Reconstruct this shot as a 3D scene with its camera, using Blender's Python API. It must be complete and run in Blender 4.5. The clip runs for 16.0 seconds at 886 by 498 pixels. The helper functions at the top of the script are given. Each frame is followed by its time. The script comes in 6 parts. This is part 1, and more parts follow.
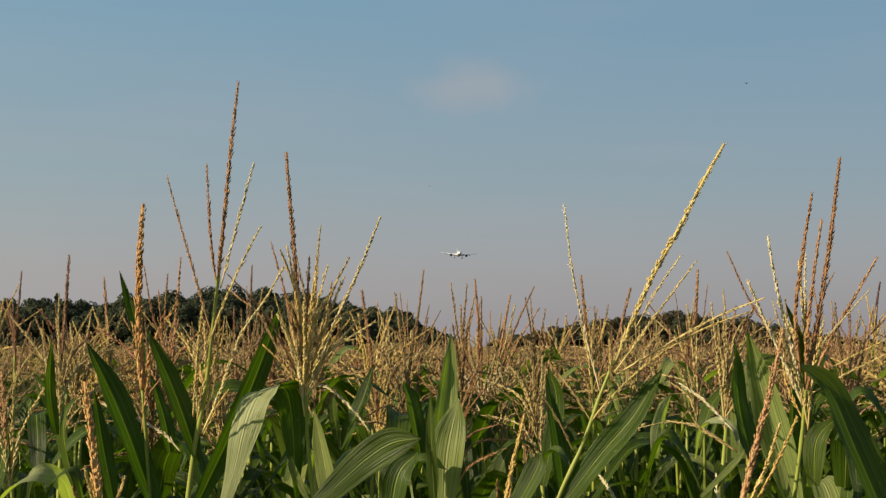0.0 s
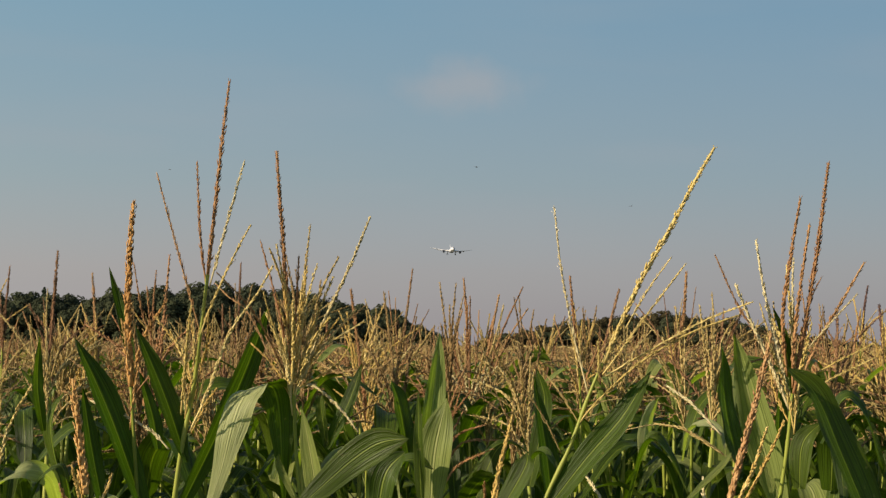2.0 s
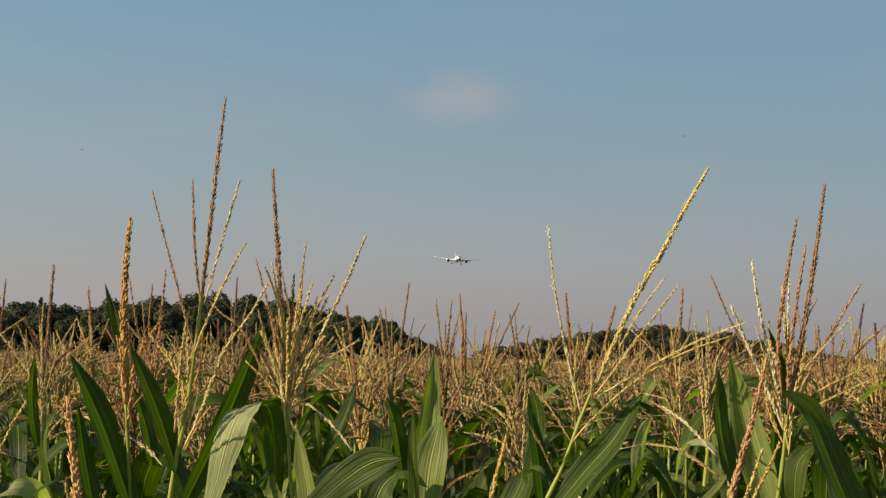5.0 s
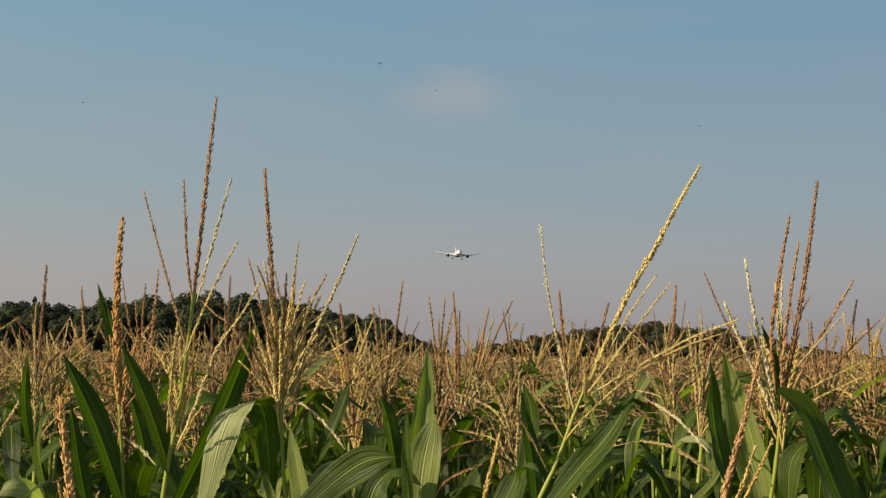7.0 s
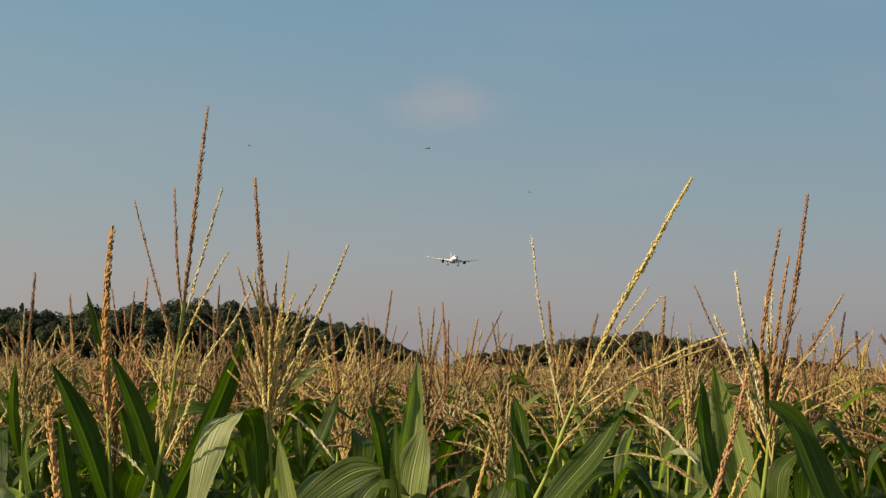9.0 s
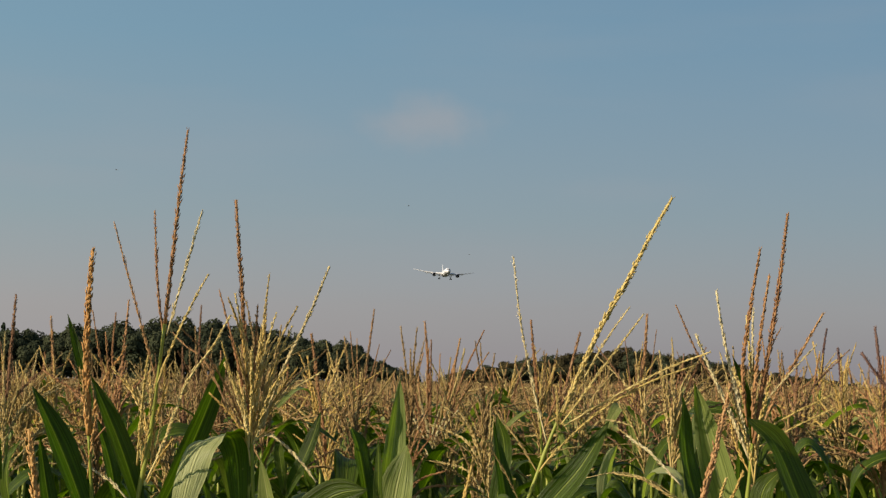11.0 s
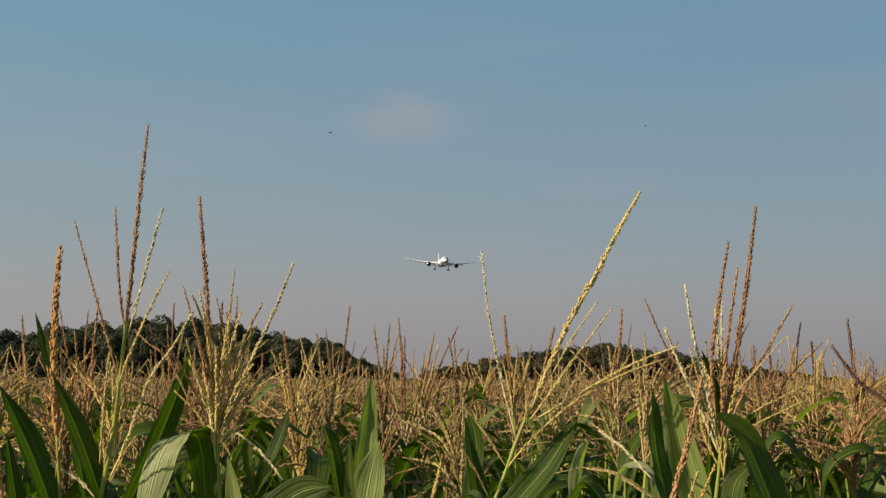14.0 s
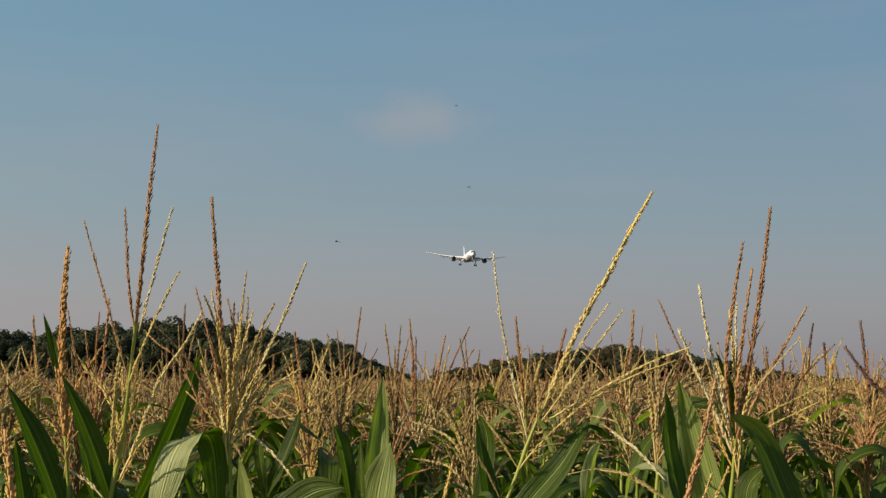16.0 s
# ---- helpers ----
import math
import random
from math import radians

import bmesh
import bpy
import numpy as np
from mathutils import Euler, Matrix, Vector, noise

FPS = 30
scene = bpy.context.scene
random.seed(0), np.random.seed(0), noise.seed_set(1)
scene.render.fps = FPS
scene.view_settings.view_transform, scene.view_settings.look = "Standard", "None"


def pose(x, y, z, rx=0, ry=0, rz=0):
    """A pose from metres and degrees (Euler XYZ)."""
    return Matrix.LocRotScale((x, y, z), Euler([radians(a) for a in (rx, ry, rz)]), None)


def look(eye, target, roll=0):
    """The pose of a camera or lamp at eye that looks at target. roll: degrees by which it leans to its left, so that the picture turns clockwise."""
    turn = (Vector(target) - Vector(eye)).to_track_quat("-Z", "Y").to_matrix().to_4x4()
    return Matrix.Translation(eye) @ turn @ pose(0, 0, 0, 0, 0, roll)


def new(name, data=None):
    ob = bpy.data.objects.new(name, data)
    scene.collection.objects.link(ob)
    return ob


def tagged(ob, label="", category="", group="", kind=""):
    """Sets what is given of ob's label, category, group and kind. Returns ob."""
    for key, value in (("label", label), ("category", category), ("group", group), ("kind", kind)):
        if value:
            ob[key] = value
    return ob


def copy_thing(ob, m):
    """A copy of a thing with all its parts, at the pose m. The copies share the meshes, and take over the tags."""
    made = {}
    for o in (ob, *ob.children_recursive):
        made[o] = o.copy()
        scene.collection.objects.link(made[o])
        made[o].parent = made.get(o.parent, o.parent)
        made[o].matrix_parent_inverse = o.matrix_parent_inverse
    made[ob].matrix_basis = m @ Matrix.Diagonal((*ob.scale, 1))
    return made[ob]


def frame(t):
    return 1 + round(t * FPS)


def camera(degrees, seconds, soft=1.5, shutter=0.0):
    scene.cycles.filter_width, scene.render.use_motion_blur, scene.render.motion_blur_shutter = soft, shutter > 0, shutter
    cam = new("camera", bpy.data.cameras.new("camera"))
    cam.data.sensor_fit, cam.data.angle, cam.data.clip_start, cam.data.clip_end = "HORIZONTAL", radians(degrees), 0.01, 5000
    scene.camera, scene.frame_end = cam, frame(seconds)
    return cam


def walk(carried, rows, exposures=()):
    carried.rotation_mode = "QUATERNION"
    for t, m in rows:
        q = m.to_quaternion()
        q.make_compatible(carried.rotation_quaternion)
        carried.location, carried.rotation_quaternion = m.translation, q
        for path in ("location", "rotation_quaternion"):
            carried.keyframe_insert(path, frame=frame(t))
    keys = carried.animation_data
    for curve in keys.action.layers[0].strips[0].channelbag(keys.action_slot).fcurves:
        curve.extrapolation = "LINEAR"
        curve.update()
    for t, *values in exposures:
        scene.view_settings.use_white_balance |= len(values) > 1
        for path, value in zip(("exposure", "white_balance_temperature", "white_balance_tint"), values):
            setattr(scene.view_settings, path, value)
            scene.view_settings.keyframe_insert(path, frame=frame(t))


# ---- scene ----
cam = camera(33.4, 16.0, soft=1.35)
# seconds, yaw, pitch, lean (degrees), eye x, y, z (metres)
PATH = [
    (0.0, -0.000, 3.800, 0.000, -0.0000, 0.0000, 1.7500),
    (0.5, 0.029, 3.980, -0.099, 0.0009, 0.0002, 1.7505),
    (1.0, -0.394, 3.975, 0.149, 0.0006, -0.0015, 1.7520),
    (1.5, -0.598, 4.055, 0.204, 0.0010, -0.0016, 1.7537),
    (2.0, -0.437, 3.726, 0.580, -0.0016, -0.0009, 1.7538),
    (2.5, -0.603, 3.641, 1.256, -0.0053, -0.0013, 1.7556),
    (3.0, -0.062, 3.451, 1.476, -0.0064, -0.0030, 1.7560),
    (3.5, -0.853, 4.340, 1.437, -0.0056, -0.0061, 1.7573),
    (4.0, -0.628, 4.204, 1.404, -0.0055, -0.0068, 1.7586),
    (4.2, -0.536, 4.196, 1.382, -0.0043, -0.0054, 1.7606),
    (6.3, -0.774, 4.232, 0.273, 0.0060, -0.0039, 1.7655),
    (6.5, -0.611, 4.076, 0.450, 0.0047, -0.0044, 1.7650),
    (7.0, -0.763, 4.113, 0.652, 0.0041, -0.0042, 1.7658),
    (7.5, -0.815, 3.970, 0.896, 0.0019, -0.0019, 1.7660),
    (8.0, -1.108, 3.909, 0.919, -0.0009, -0.0015, 1.7681),
    (8.5, -1.233, 4.275, 1.007, -0.0003, -0.0022, 1.7689),
    (10.8, -1.239, 4.735, 0.605, 0.0028, -0.0045, 1.7739),
    (11.0, -1.864, 5.135, 0.635, 0.0027, -0.0044, 1.7748),
    (11.5, -2.428, 4.979, 0.412, 0.0108, -0.0043, 1.7744),
    (12.0, -2.016, 4.826, 0.259, 0.0163, -0.0009, 1.7724),
    (12.5, -2.103, 4.579, 0.191, 0.0173, 0.0034, 1.7715),
    (13.0, -1.943, 4.775, 0.093, 0.0146, 0.0054, 1.7705),
    (13.5, -2.150, 5.046, -0.004, 0.0183, 0.0034, 1.7725),
    (14.0, -2.666, 5.023, 0.186, 0.0211, 0.0026, 1.7732),
    (14.5, -2.496, 5.061, -0.007, 0.0234, 0.0022, 1.7739),
    (15.0, -2.392, 5.127, -0.243, 0.0233, 0.0030, 1.7740),
    (15.5, -2.443, 5.279, -0.030, 0.0231, 0.0080, 1.7744),
    (16.0, -2.233, 5.067, 0.224, 0.0211, 0.0101, 1.7728),
]


def eye_pose(yaw, pitch, lean, x, y, z):
    a, b = radians(yaw), radians(pitch)
    way = Vector((-math.sin(a) * math.cos(b), math.cos(a) * math.cos(b), math.sin(b)))
    eye = Vector((x, y, z))
    return look(eye, eye + way, lean)


walk(cam, [(r[0], eye_pose(*r[1:])) for r in PATH], [(0, 0.08, 6500, 10), (2.5, 0.08, 6590, 10), (8.5, 0.05, 6630, 10), (11, -0.02, 6510, 10), (16, -0.05, 6430, 10)])

# ---- light: late-afternoon sun from behind on the left, hazy sky with one faint cloud ----
SUN_WAY = Vector((-0.84, -0.38, 0.42)).normalized()
SUN_ELEV = math.asin(SUN_WAY.z)
SUN_ROT = math.atan2(SUN_WAY.x, SUN_WAY.y)

world = bpy.data.worlds.new("sky")
scene.world = world
world.use_nodes = True
wn, wl = world.node_tree.nodes, world.node_tree.links
wn.clear()
w_out = wn.new("ShaderNodeOutputWorld")
w_bg = wn.new("ShaderNodeBackground")
w_sky = wn.new("ShaderNodeTexSky")
w_sky.sky_type = "NISHITA"
w_sky.sun_disc = False
w_sky.sun_elevation, w_sky.sun_rotation = SUN_ELEV, SUN_ROT
w_sky.air_density, w_sky.dust_density, w_sky.ozone_density = 1.0, 2.0, 1.0
w_bg.inputs["Strength"].default_value = 0.105
w_geo = wn.new("ShaderNodeTexCoord")
# faint cloud: soft elongated veil at one direction, broken up by noise
CLOUD_WAY = Vector((0.021, 1.0, 0.176)).normalized()
w_sub = wn.new("ShaderNodeVectorMath")
w_sub.operation = "SUBTRACT"
w_sub.inputs[1].default_value = CLOUD_WAY
w_scl = wn.new("ShaderNodeVectorMath")
w_scl.operation = "MULTIPLY"
w_scl.inputs[1].default_value = (21, 21, 46)
w_noise = wn.new("ShaderNodeTexNoise")
w_noise.inputs["Scale"].default_value = 34
w_noise.inputs["Detail"].default_value = 5
w_nadd = wn.new("ShaderNodeVectorMath")
w_nadd.operation = "ADD"
w_nm = wn.new("ShaderNodeVectorMath")
w_nm.operation = "MULTIPLY_ADD"
w_nm.inputs[1].default_value = (1.1, 1.1, 1.1)
w_nm.inputs[2].default_value = (-0.55, -0.55, -0.55)
w_len = wn.new("ShaderNodeVectorMath")
w_len.operation = "LENGTH"
w_map = wn.new("ShaderNodeMapRange")
w_map.interpolation_type = "SMOOTHSTEP"
w_map.inputs["From Min"].default_value = 1.15
w_map.inputs["From Max"].default_value = 0.15
w_map.inputs["To Max"].default_value = 0.62
# broad thin streaks over the whole sky
w_str = wn.new("ShaderNodeTexNoise")
w_str.inputs["Scale"].default_value = 3.0
w_str.inputs["Detail"].default_value = 4
w_smul = wn.new("ShaderNodeVectorMath")
w_smul.operation = "MULTIPLY"
w_smul.inputs[1].default_value = (1.0, 1.0, 6.0)
w_smap = wn.new("ShaderNodeMapRange")
w_smap.inputs["From Min"].default_value = 0.48
w_smap.inputs["From Max"].default_value = 0.8
w_smap.inputs["To Max"].default_value = 0.22
w_max = wn.new("ShaderNodeMath")
w_max.operation = "MAXIMUM"
w_mix = wn.new("ShaderNodeMixRGB")
w_mix.inputs["Color2"].default_value = (3.35, 3.5, 3.75, 1)
# three thin veils, long and low: direction, stretch, strength
w_veil = w_max
for way, stretch, most in (((-0.25, 1.0, 0.138), (9, 9, 75), 0.17), ((-0.045, 1.0, 0.106), (14, 14, 110), 0.12), ((0.15, 1.0, 0.132), (15, 15, 95), 0.12)):
    v_sub, v_scl, v_add, v_len = (wn.new("ShaderNodeVectorMath") for _ in range(4))
    v_sub.operation, v_scl.operation, v_add.operation, v_len.operation = "SUBTRACT", "MULTIPLY", "ADD", "LENGTH"
    v_sub.inputs[1].default_value, v_scl.inputs[1].default_value = Vector(way).normalized(), stretch
    v_map = wn.new("ShaderNodeMapRange")
    v_map.interpolation_type = "SMOOTHSTEP"
    v_map.inputs["From Min"].default_value, v_map.inputs["From Max"].default_value = 1.2, 0.1
    v_map.inputs["To Max"].default_value = most
    v_top = wn.new("ShaderNodeMath")
    v_top.operation = "MAXIMUM"
    for a, b in ((w_geo.outputs["Generated"], v_sub.inputs[0]), (v_sub.outputs[0], v_scl.inputs[0]), (v_scl.outputs[0], v_add.inputs[0]),
                 (w_nm.outputs[0], v_add.inputs[1]), (v_add.outputs[0], v_len.inputs[0]), (v_len.outputs["Value"], v_map.inputs["Value"]),
                 (w_veil.outputs[0], v_top.inputs[0]), (v_map.outputs[0], v_top.inputs[1])):
        wl.new(a, b)
    w_veil = v_top
# summer haze: greyish air low down that thins out with height
w_sep = wn.new("ShaderNodeSeparateXYZ")
w_hz = wn.new("ShaderNodeValToRGB")
HAZE = [(0.0, (0.354, 0.322, 0.346)), (0.05, (0.340, 0.325, 0.350)), (0.11, (0.262, 0.330, 0.372)), (0.23, (0.180, 0.318, 0.420)), (0.6, (0.12, 0.24, 0.42))]
while len(w_hz.color_ramp.elements) < len(HAZE):
    w_hz.color_ramp.elements.new(0.5)
for k, (h, c) in enumerate(HAZE):
    w_hz.color_ramp.elements[k].position, w_hz.color_ramp.elements[k].color = h, (*c, 1)
w_hs = wn.new("ShaderNodeMixRGB")
w_hs.blend_type = "MULTIPLY"
w_hs.inputs["Fac"].default_value = 1.0
w_hs.inputs["Color2"].default_value = (9.5, 9.5, 9.5, 1)
# brighter air towards the sun's side
w_dot = wn.new("ShaderNodeVectorMath")
w_dot.operation = "DOT_PRODUCT"
w_dot.inputs[1].default_value = Vector((SUN_WAY.x, SUN_WAY.y, 0)).normalized()
w_glow = wn.new("ShaderNodeMath")
w_glow.operation = "MULTIPLY_ADD"
w_glow.inputs[1].default_value, w_glow.inputs[2].default_value = 0.42, 1.19
w_gm = wn.new("ShaderNodeMixRGB")
w_gm.blend_type = "MULTIPLY"
w_gm.inputs["Fac"].default_value = 1.0
# warmer haze towards the sun's side, cooler away from it
w_side = wn.new("ShaderNodeMapRange")
w_side.inputs["From Min"].default_value = -0.68
w_side.inputs["From Max"].default_value = -0.12
w_cast = wn.new("ShaderNodeMixRGB")
w_cast.inputs["Color1"].default_value = (0.970, 1.0, 1.035, 1)
w_cast.inputs["Color2"].default_value = (1.012, 1.0, 0.960, 1)
w_cm = wn.new("ShaderNodeMixRGB")
w_cm.blend_type = "MULTIPLY"
w_cm.inputs["Fac"].default_value = 1.0
w_thin = wn.new("ShaderNodeMapRange")
w_thin.inputs["From Min"].default_value = 0.25
w_thin.inputs["From Max"].default_value = 0.75
w_thin.inputs["To Min"].default_value = 0.75
w_thin.inputs["To Max"].default_value = 0.15
w_tint = wn.new("ShaderNodeMixRGB")
for a, b in ((w_geo.outputs["Generated"], w_sub.inputs[0]), (w_sub.outputs[0], w_scl.inputs[0]),
             (w_geo.outputs["Generated"], w_noise.inputs["Vector"]), (w_noise.outputs["Color"], w_nm.inputs[0]),
             (w_scl.outputs[0], w_nadd.inputs[0]), (w_nm.outputs[0], w_nadd.inputs[1]), (w_nadd.outputs[0], w_len.inputs[0]),
             (w_len.outputs["Value"], w_map.inputs["Value"]), (w_geo.outputs["Generated"], w_smul.inputs[0]),
             (w_smul.outputs[0], w_str.inputs["Vector"]), (w_str.outputs["Fac"], w_smap.inputs["Value"]),
             (w_map.outputs[0], w_max.inputs[0]), (w_smap.outputs[0], w_max.inputs[1]), (w_veil.outputs[0], w_mix.inputs["Fac"]),
             (w_sky.outputs[0], w_tint.inputs["Color1"]), (w_geo.outputs["Generated"], w_sep.inputs[0]),
             (w_sep.outputs["Z"], w_hz.inputs[0]), (w_hz.outputs[0], w_hs.inputs["Color1"]), (w_hs.outputs[0], w_gm.inputs["Color1"]), (w_geo.outputs["Generated"], w_dot.inputs[0]),
             (w_dot.outputs["Value"], w_glow.inputs[0]), (w_glow.outputs[0], w_gm.inputs["Color2"]), (w_gm.outputs[0], w_cm.inputs["Color1"]), (w_dot.outputs["Value"], w_side.inputs["Value"]), (w_side.outputs[0], w_cast.inputs["Fac"]),
             (w_cast.outputs[0], w_cm.inputs["Color2"]), (w_cm.outputs[0], w_tint.inputs["Color2"]),
             (w_sep.outputs["Z"], w_thin.inputs["Value"]), (w_thin.outputs[0], w_tint.inputs["Fac"]),
             (w_tint.outputs[0], w_mix.inputs["Color1"]),
             (w_mix.outputs[0], w_bg.inputs["Color"]), (w_bg.outputs[0], w_out.inputs["Surface"])):
    wl.new(a, b)

sun = new("sun", bpy.data.lights.new("sun", "SUN"))
sun.data.energy, sun.data.angle, sun.data.color = 6.6, radians(0.6), (1.0, 0.84, 0.63)
sun.matrix_basis = look((0, 0, 60), Vector((0, 0, 60)) - SUN_WAY)


# ---- materials ----
def node_material(name, rough=0.6):
    m = bpy.data.materials.new(name)
    m.use_nodes = True
    nt = m.node_tree
    b = nt.nodes["Principled BSDF"]
    b.inputs["Roughness"].default_value = rough
    return m, nt, b


def ramp_of(nt, stops):
    r = nt.nodes.new("ShaderNodeValToRGB")
    e = r.color_ramp.elements
    while len(e) < len(stops):
        e.new(0.5)
    for k, (p, c) in enumerate(stops):
        e[k].position, e[k].color = p, (*c, 1)
    return r


def math_node(nt, op, a, b=None):
    n = nt.nodes.new("ShaderNodeMath")
    n.operation = op
    for k, v in enumerate((a, b)):
        if v is None:
            continue
        if isinstance(v, (int, float)):
            n.inputs[k].default_value = v
        else:
            nt.links.new(v, n.inputs[k])
    return n.outputs[0]


def mix_colour(nt, fac, a, b, blend="MIX"):
    n = nt.nodes.new("ShaderNodeMixRGB")
    n.blend_type = blend
    for k, v in ((0, fac), (1, a), (2, b)):
        if isinstance(v, tuple):
            n.inputs[k].default_value = (*v, 1)
        elif isinstance(v, (int, float)):
            n.inputs[k].default_value = v
        else:
            nt.links.new(v, n.inputs[k])
    return n.outputs[0]


def noise_node(nt, scale, detail=3, coord="Object", stretch=None):
    tc = nt.nodes.new("ShaderNodeTexCoord")
    n = nt.nodes.new("ShaderNodeTexNoise")
    n.inputs["Scale"].default_value, n.inputs["Detail"].default_value = scale, detail
    src = tc.outputs[coord]
    if stretch:
        mp = nt.nodes.new("ShaderNodeMapping")
        mp.inputs["Scale"].default_value = stretch
        nt.links.new(src, mp.inputs["Vector"])
        src = mp.outputs[0]
    nt.links.new(src, n.inputs["Vector"])
    return n.outputs["Fac"]


def bump(nt, b, height, strength, distance):
    n = nt.nodes.new("ShaderNodeBump")
    n.inputs["Strength"].default_value, n.inputs["Distance"].default_value = strength, distance
    nt.links.new(height, n.inputs["Height"])
    nt.links.new(n.outputs[0], b.inputs["Normal"])


def island_and_object(nt):
    oi = nt.nodes.new("ShaderNodeObjectInfo")
    ge = nt.nodes.new("ShaderNodeNewGeometry")
    return oi.outputs["Random"], ge.outputs["Random Per Island"]


def leaf_material(name, dark, light, pale, per_island=0.09):
    """Maize blade: parallel veins along UV v, pale midrib, blotches, thin enough to let light through."""
    m, nt, b = node_material(name, 0.44)
    uv = nt.nodes.new("ShaderNodeUVMap")
    sep = nt.nodes.new("ShaderNodeSeparateXYZ")
    nt.links.new(uv.outputs[0], sep.inputs[0])
    u = sep.outputs["X"]
    tree = nt.nodes.new("ShaderNodeTexNoise")
    tree.noise_dimensions = "2D"
    mp = nt.nodes.new("ShaderNodeMapping")
    mp.inputs["Scale"].default_value = (24, 0.5, 1)
    nt.links.new(uv.outputs[0], mp.inputs["Vector"])
    nt.links.new(mp.outputs[0], tree.inputs["Vector"])
    tree.inputs["Scale"].default_value, tree.inputs["Detail"].default_value = 1.0, 3
    veins = tree.outputs["Fac"]
    blot = noise_node(nt, 9, 3)
    ro, ri = island_and_object(nt)
    base = ramp_of(nt, [(0.40, dark), (0.57, light)])
    nt.links.new(math_node(nt, "ADD", math_node(nt, "MULTIPLY", veins, 0.7), math_node(nt, "MULTIPLY", blot, 0.3)), base.inputs[0])
    rib = math_node(nt, "LESS_THAN", math_node(nt, "ABSOLUTE", math_node(nt, "SUBTRACT", u, 0.5)), 0.026)
    col = mix_colour(nt, math_node(nt, "MULTIPLY", rib, 0.75), base.outputs[0], pale)
    # some blades yellower
    vary = math_node(nt, "MULTIPLY", math_node(nt, "ADD", ro, ri), per_island)
    col = mix_colour(nt, vary, col, tuple(c * 1.25 for c in pale[:1]) + (pale[1], pale[2] * 0.6), "MIX")
    dry = math_node(nt, "GREATER_THAN", noise_node(nt, 75, 4), 0.70)
    col = mix_colour(nt, math_node(nt, "MULTIPLY", dry, 0.3), col, (0.30, 0.24, 0.10))
    nt.links.new(col, b.inputs["Base Color"])
    b.inputs["Specular IOR Level"].default_value = 0.26
    bump(nt, b, veins, 0.9, 0.003)
    tr = nt.nodes.new("ShaderNodeBsdfTranslucent")
    mixt = mix_colour(nt, 1.0, col, (2.0, 2.5, 0.4), "MULTIPLY")
    nt.links.new(mixt, tr.inputs["Color"])
    ms = nt.nodes.new("ShaderNodeMixShader")
    ms.inputs[0].default_value = 0.30
    nt.links.new(b.outputs[0], ms.inputs[1])
    nt.links.new(tr.outputs[0], ms.inputs[2])
    nt.links.new(ms.outputs[0], nt.nodes["Material Output"].inputs["Surface"])
    return m


def husk_material(name, stops, rough=0.65):
    """Tassel spikelets and stems: each husk takes its own tone along the ramp."""
    m, nt, b = node_material(name, rough)
    ro, ri = island_and_object(nt)
    n = noise_node(nt, 60, 3)
    fac = math_node(nt, "ADD", math_node(nt, "MULTIPLY", ri, 0.42), math_node(nt, "MULTIPLY", ro, 0.33))
    fac = math_node(nt, "ADD", fac, math_node(nt, "MULTIPLY", n, 0.25))
    r = ramp_of(nt, stops)
    nt.links.new(fac, r.inputs[0])
    nt.links.new(r.outputs[0], b.inputs["Base Color"])
    b.inputs["Specular IOR Level"].default_value = 0.25
    tr = nt.nodes.new("ShaderNodeBsdfTranslucent")
    nt.links.new(r.outputs[0], tr.inputs["Color"])
    ms = nt.nodes.new("ShaderNodeMixShader")
    ms.inputs[0].default_value = 0.15
    nt.links.new(b.outputs[0], ms.inputs[1])
    nt.links.new(tr.outputs[0], ms.inputs[2])
    nt.links.new(ms.outputs[0], nt.nodes["Material Output"].inputs["Surface"])
    return m


LEAF = leaf_material("maize_blade", (0.008, 0.026, 0.002), (0.043, 0.086, 0.005), (0.18, 0.23, 0.035))
LEAF_PALE = leaf_material("maize_blade_pale", (0.09, 0.13, 0.030), (0.20, 0.245, 0.075), (0.36, 0.38, 0.16))
# same green blade with sun sheen painted in as a much paler colour
LEAF_SHEEN = leaf_material("maize_blade_painted_sheen", (0.18, 0.21, 0.088), (0.28, 0.31, 0.145), (0.42, 0.44, 0.22))
HUSK_TAN = husk_material("tassel_tan", [(0.1, (0.145, 0.096, 0.036)), (0.45, (0.38, 0.275, 0.095)), (0.8, (0.63, 0.51, 0.22))])
HUSK_ORANGE = husk_material("tassel_orange", [(0.1, (0.27, 0.13, 0.038)), (0.5, (0.52, 0.285, 0.090)), (0.9, (0.68, 0.46, 0.18))])
HUSK_GOLD = husk_material("tassel_gold", [(0.1, (0.36, 0.22, 0.060)), (0.5, (0.58, 0.41, 0.12)), (0.9, (0.73, 0.58, 0.24))])
HUSK_BROWN = husk_material("tassel_brown", [(0.1, (0.17, 0.076, 0.032)), (0.5, (0.355, 0.190, 0.080)), (0.9, (0.52, 0.34, 0.15))])
HUSK_RED = husk_material("tassel_red", [(0.1, (0.19, 0.088, 0.042)), (0.5, (0.39, 0.21, 0.088)), (0.9, (0.57, 0.38, 0.17))])
HUSK_YELLOW = husk_material("tassel_yellow", [(0.1, (0.39, 0.285, 0.080)), (0.5, (0.60, 0.465, 0.155)), (0.9, (0.74, 0.63, 0.31))])
HUSK_CREAM = husk_material("tassel_cream", [(0.1, (0.40, 0.315, 0.145)), (0.5, (0.60, 0.51, 0.265)), (0.9, (0.74, 0.68, 0.44))])
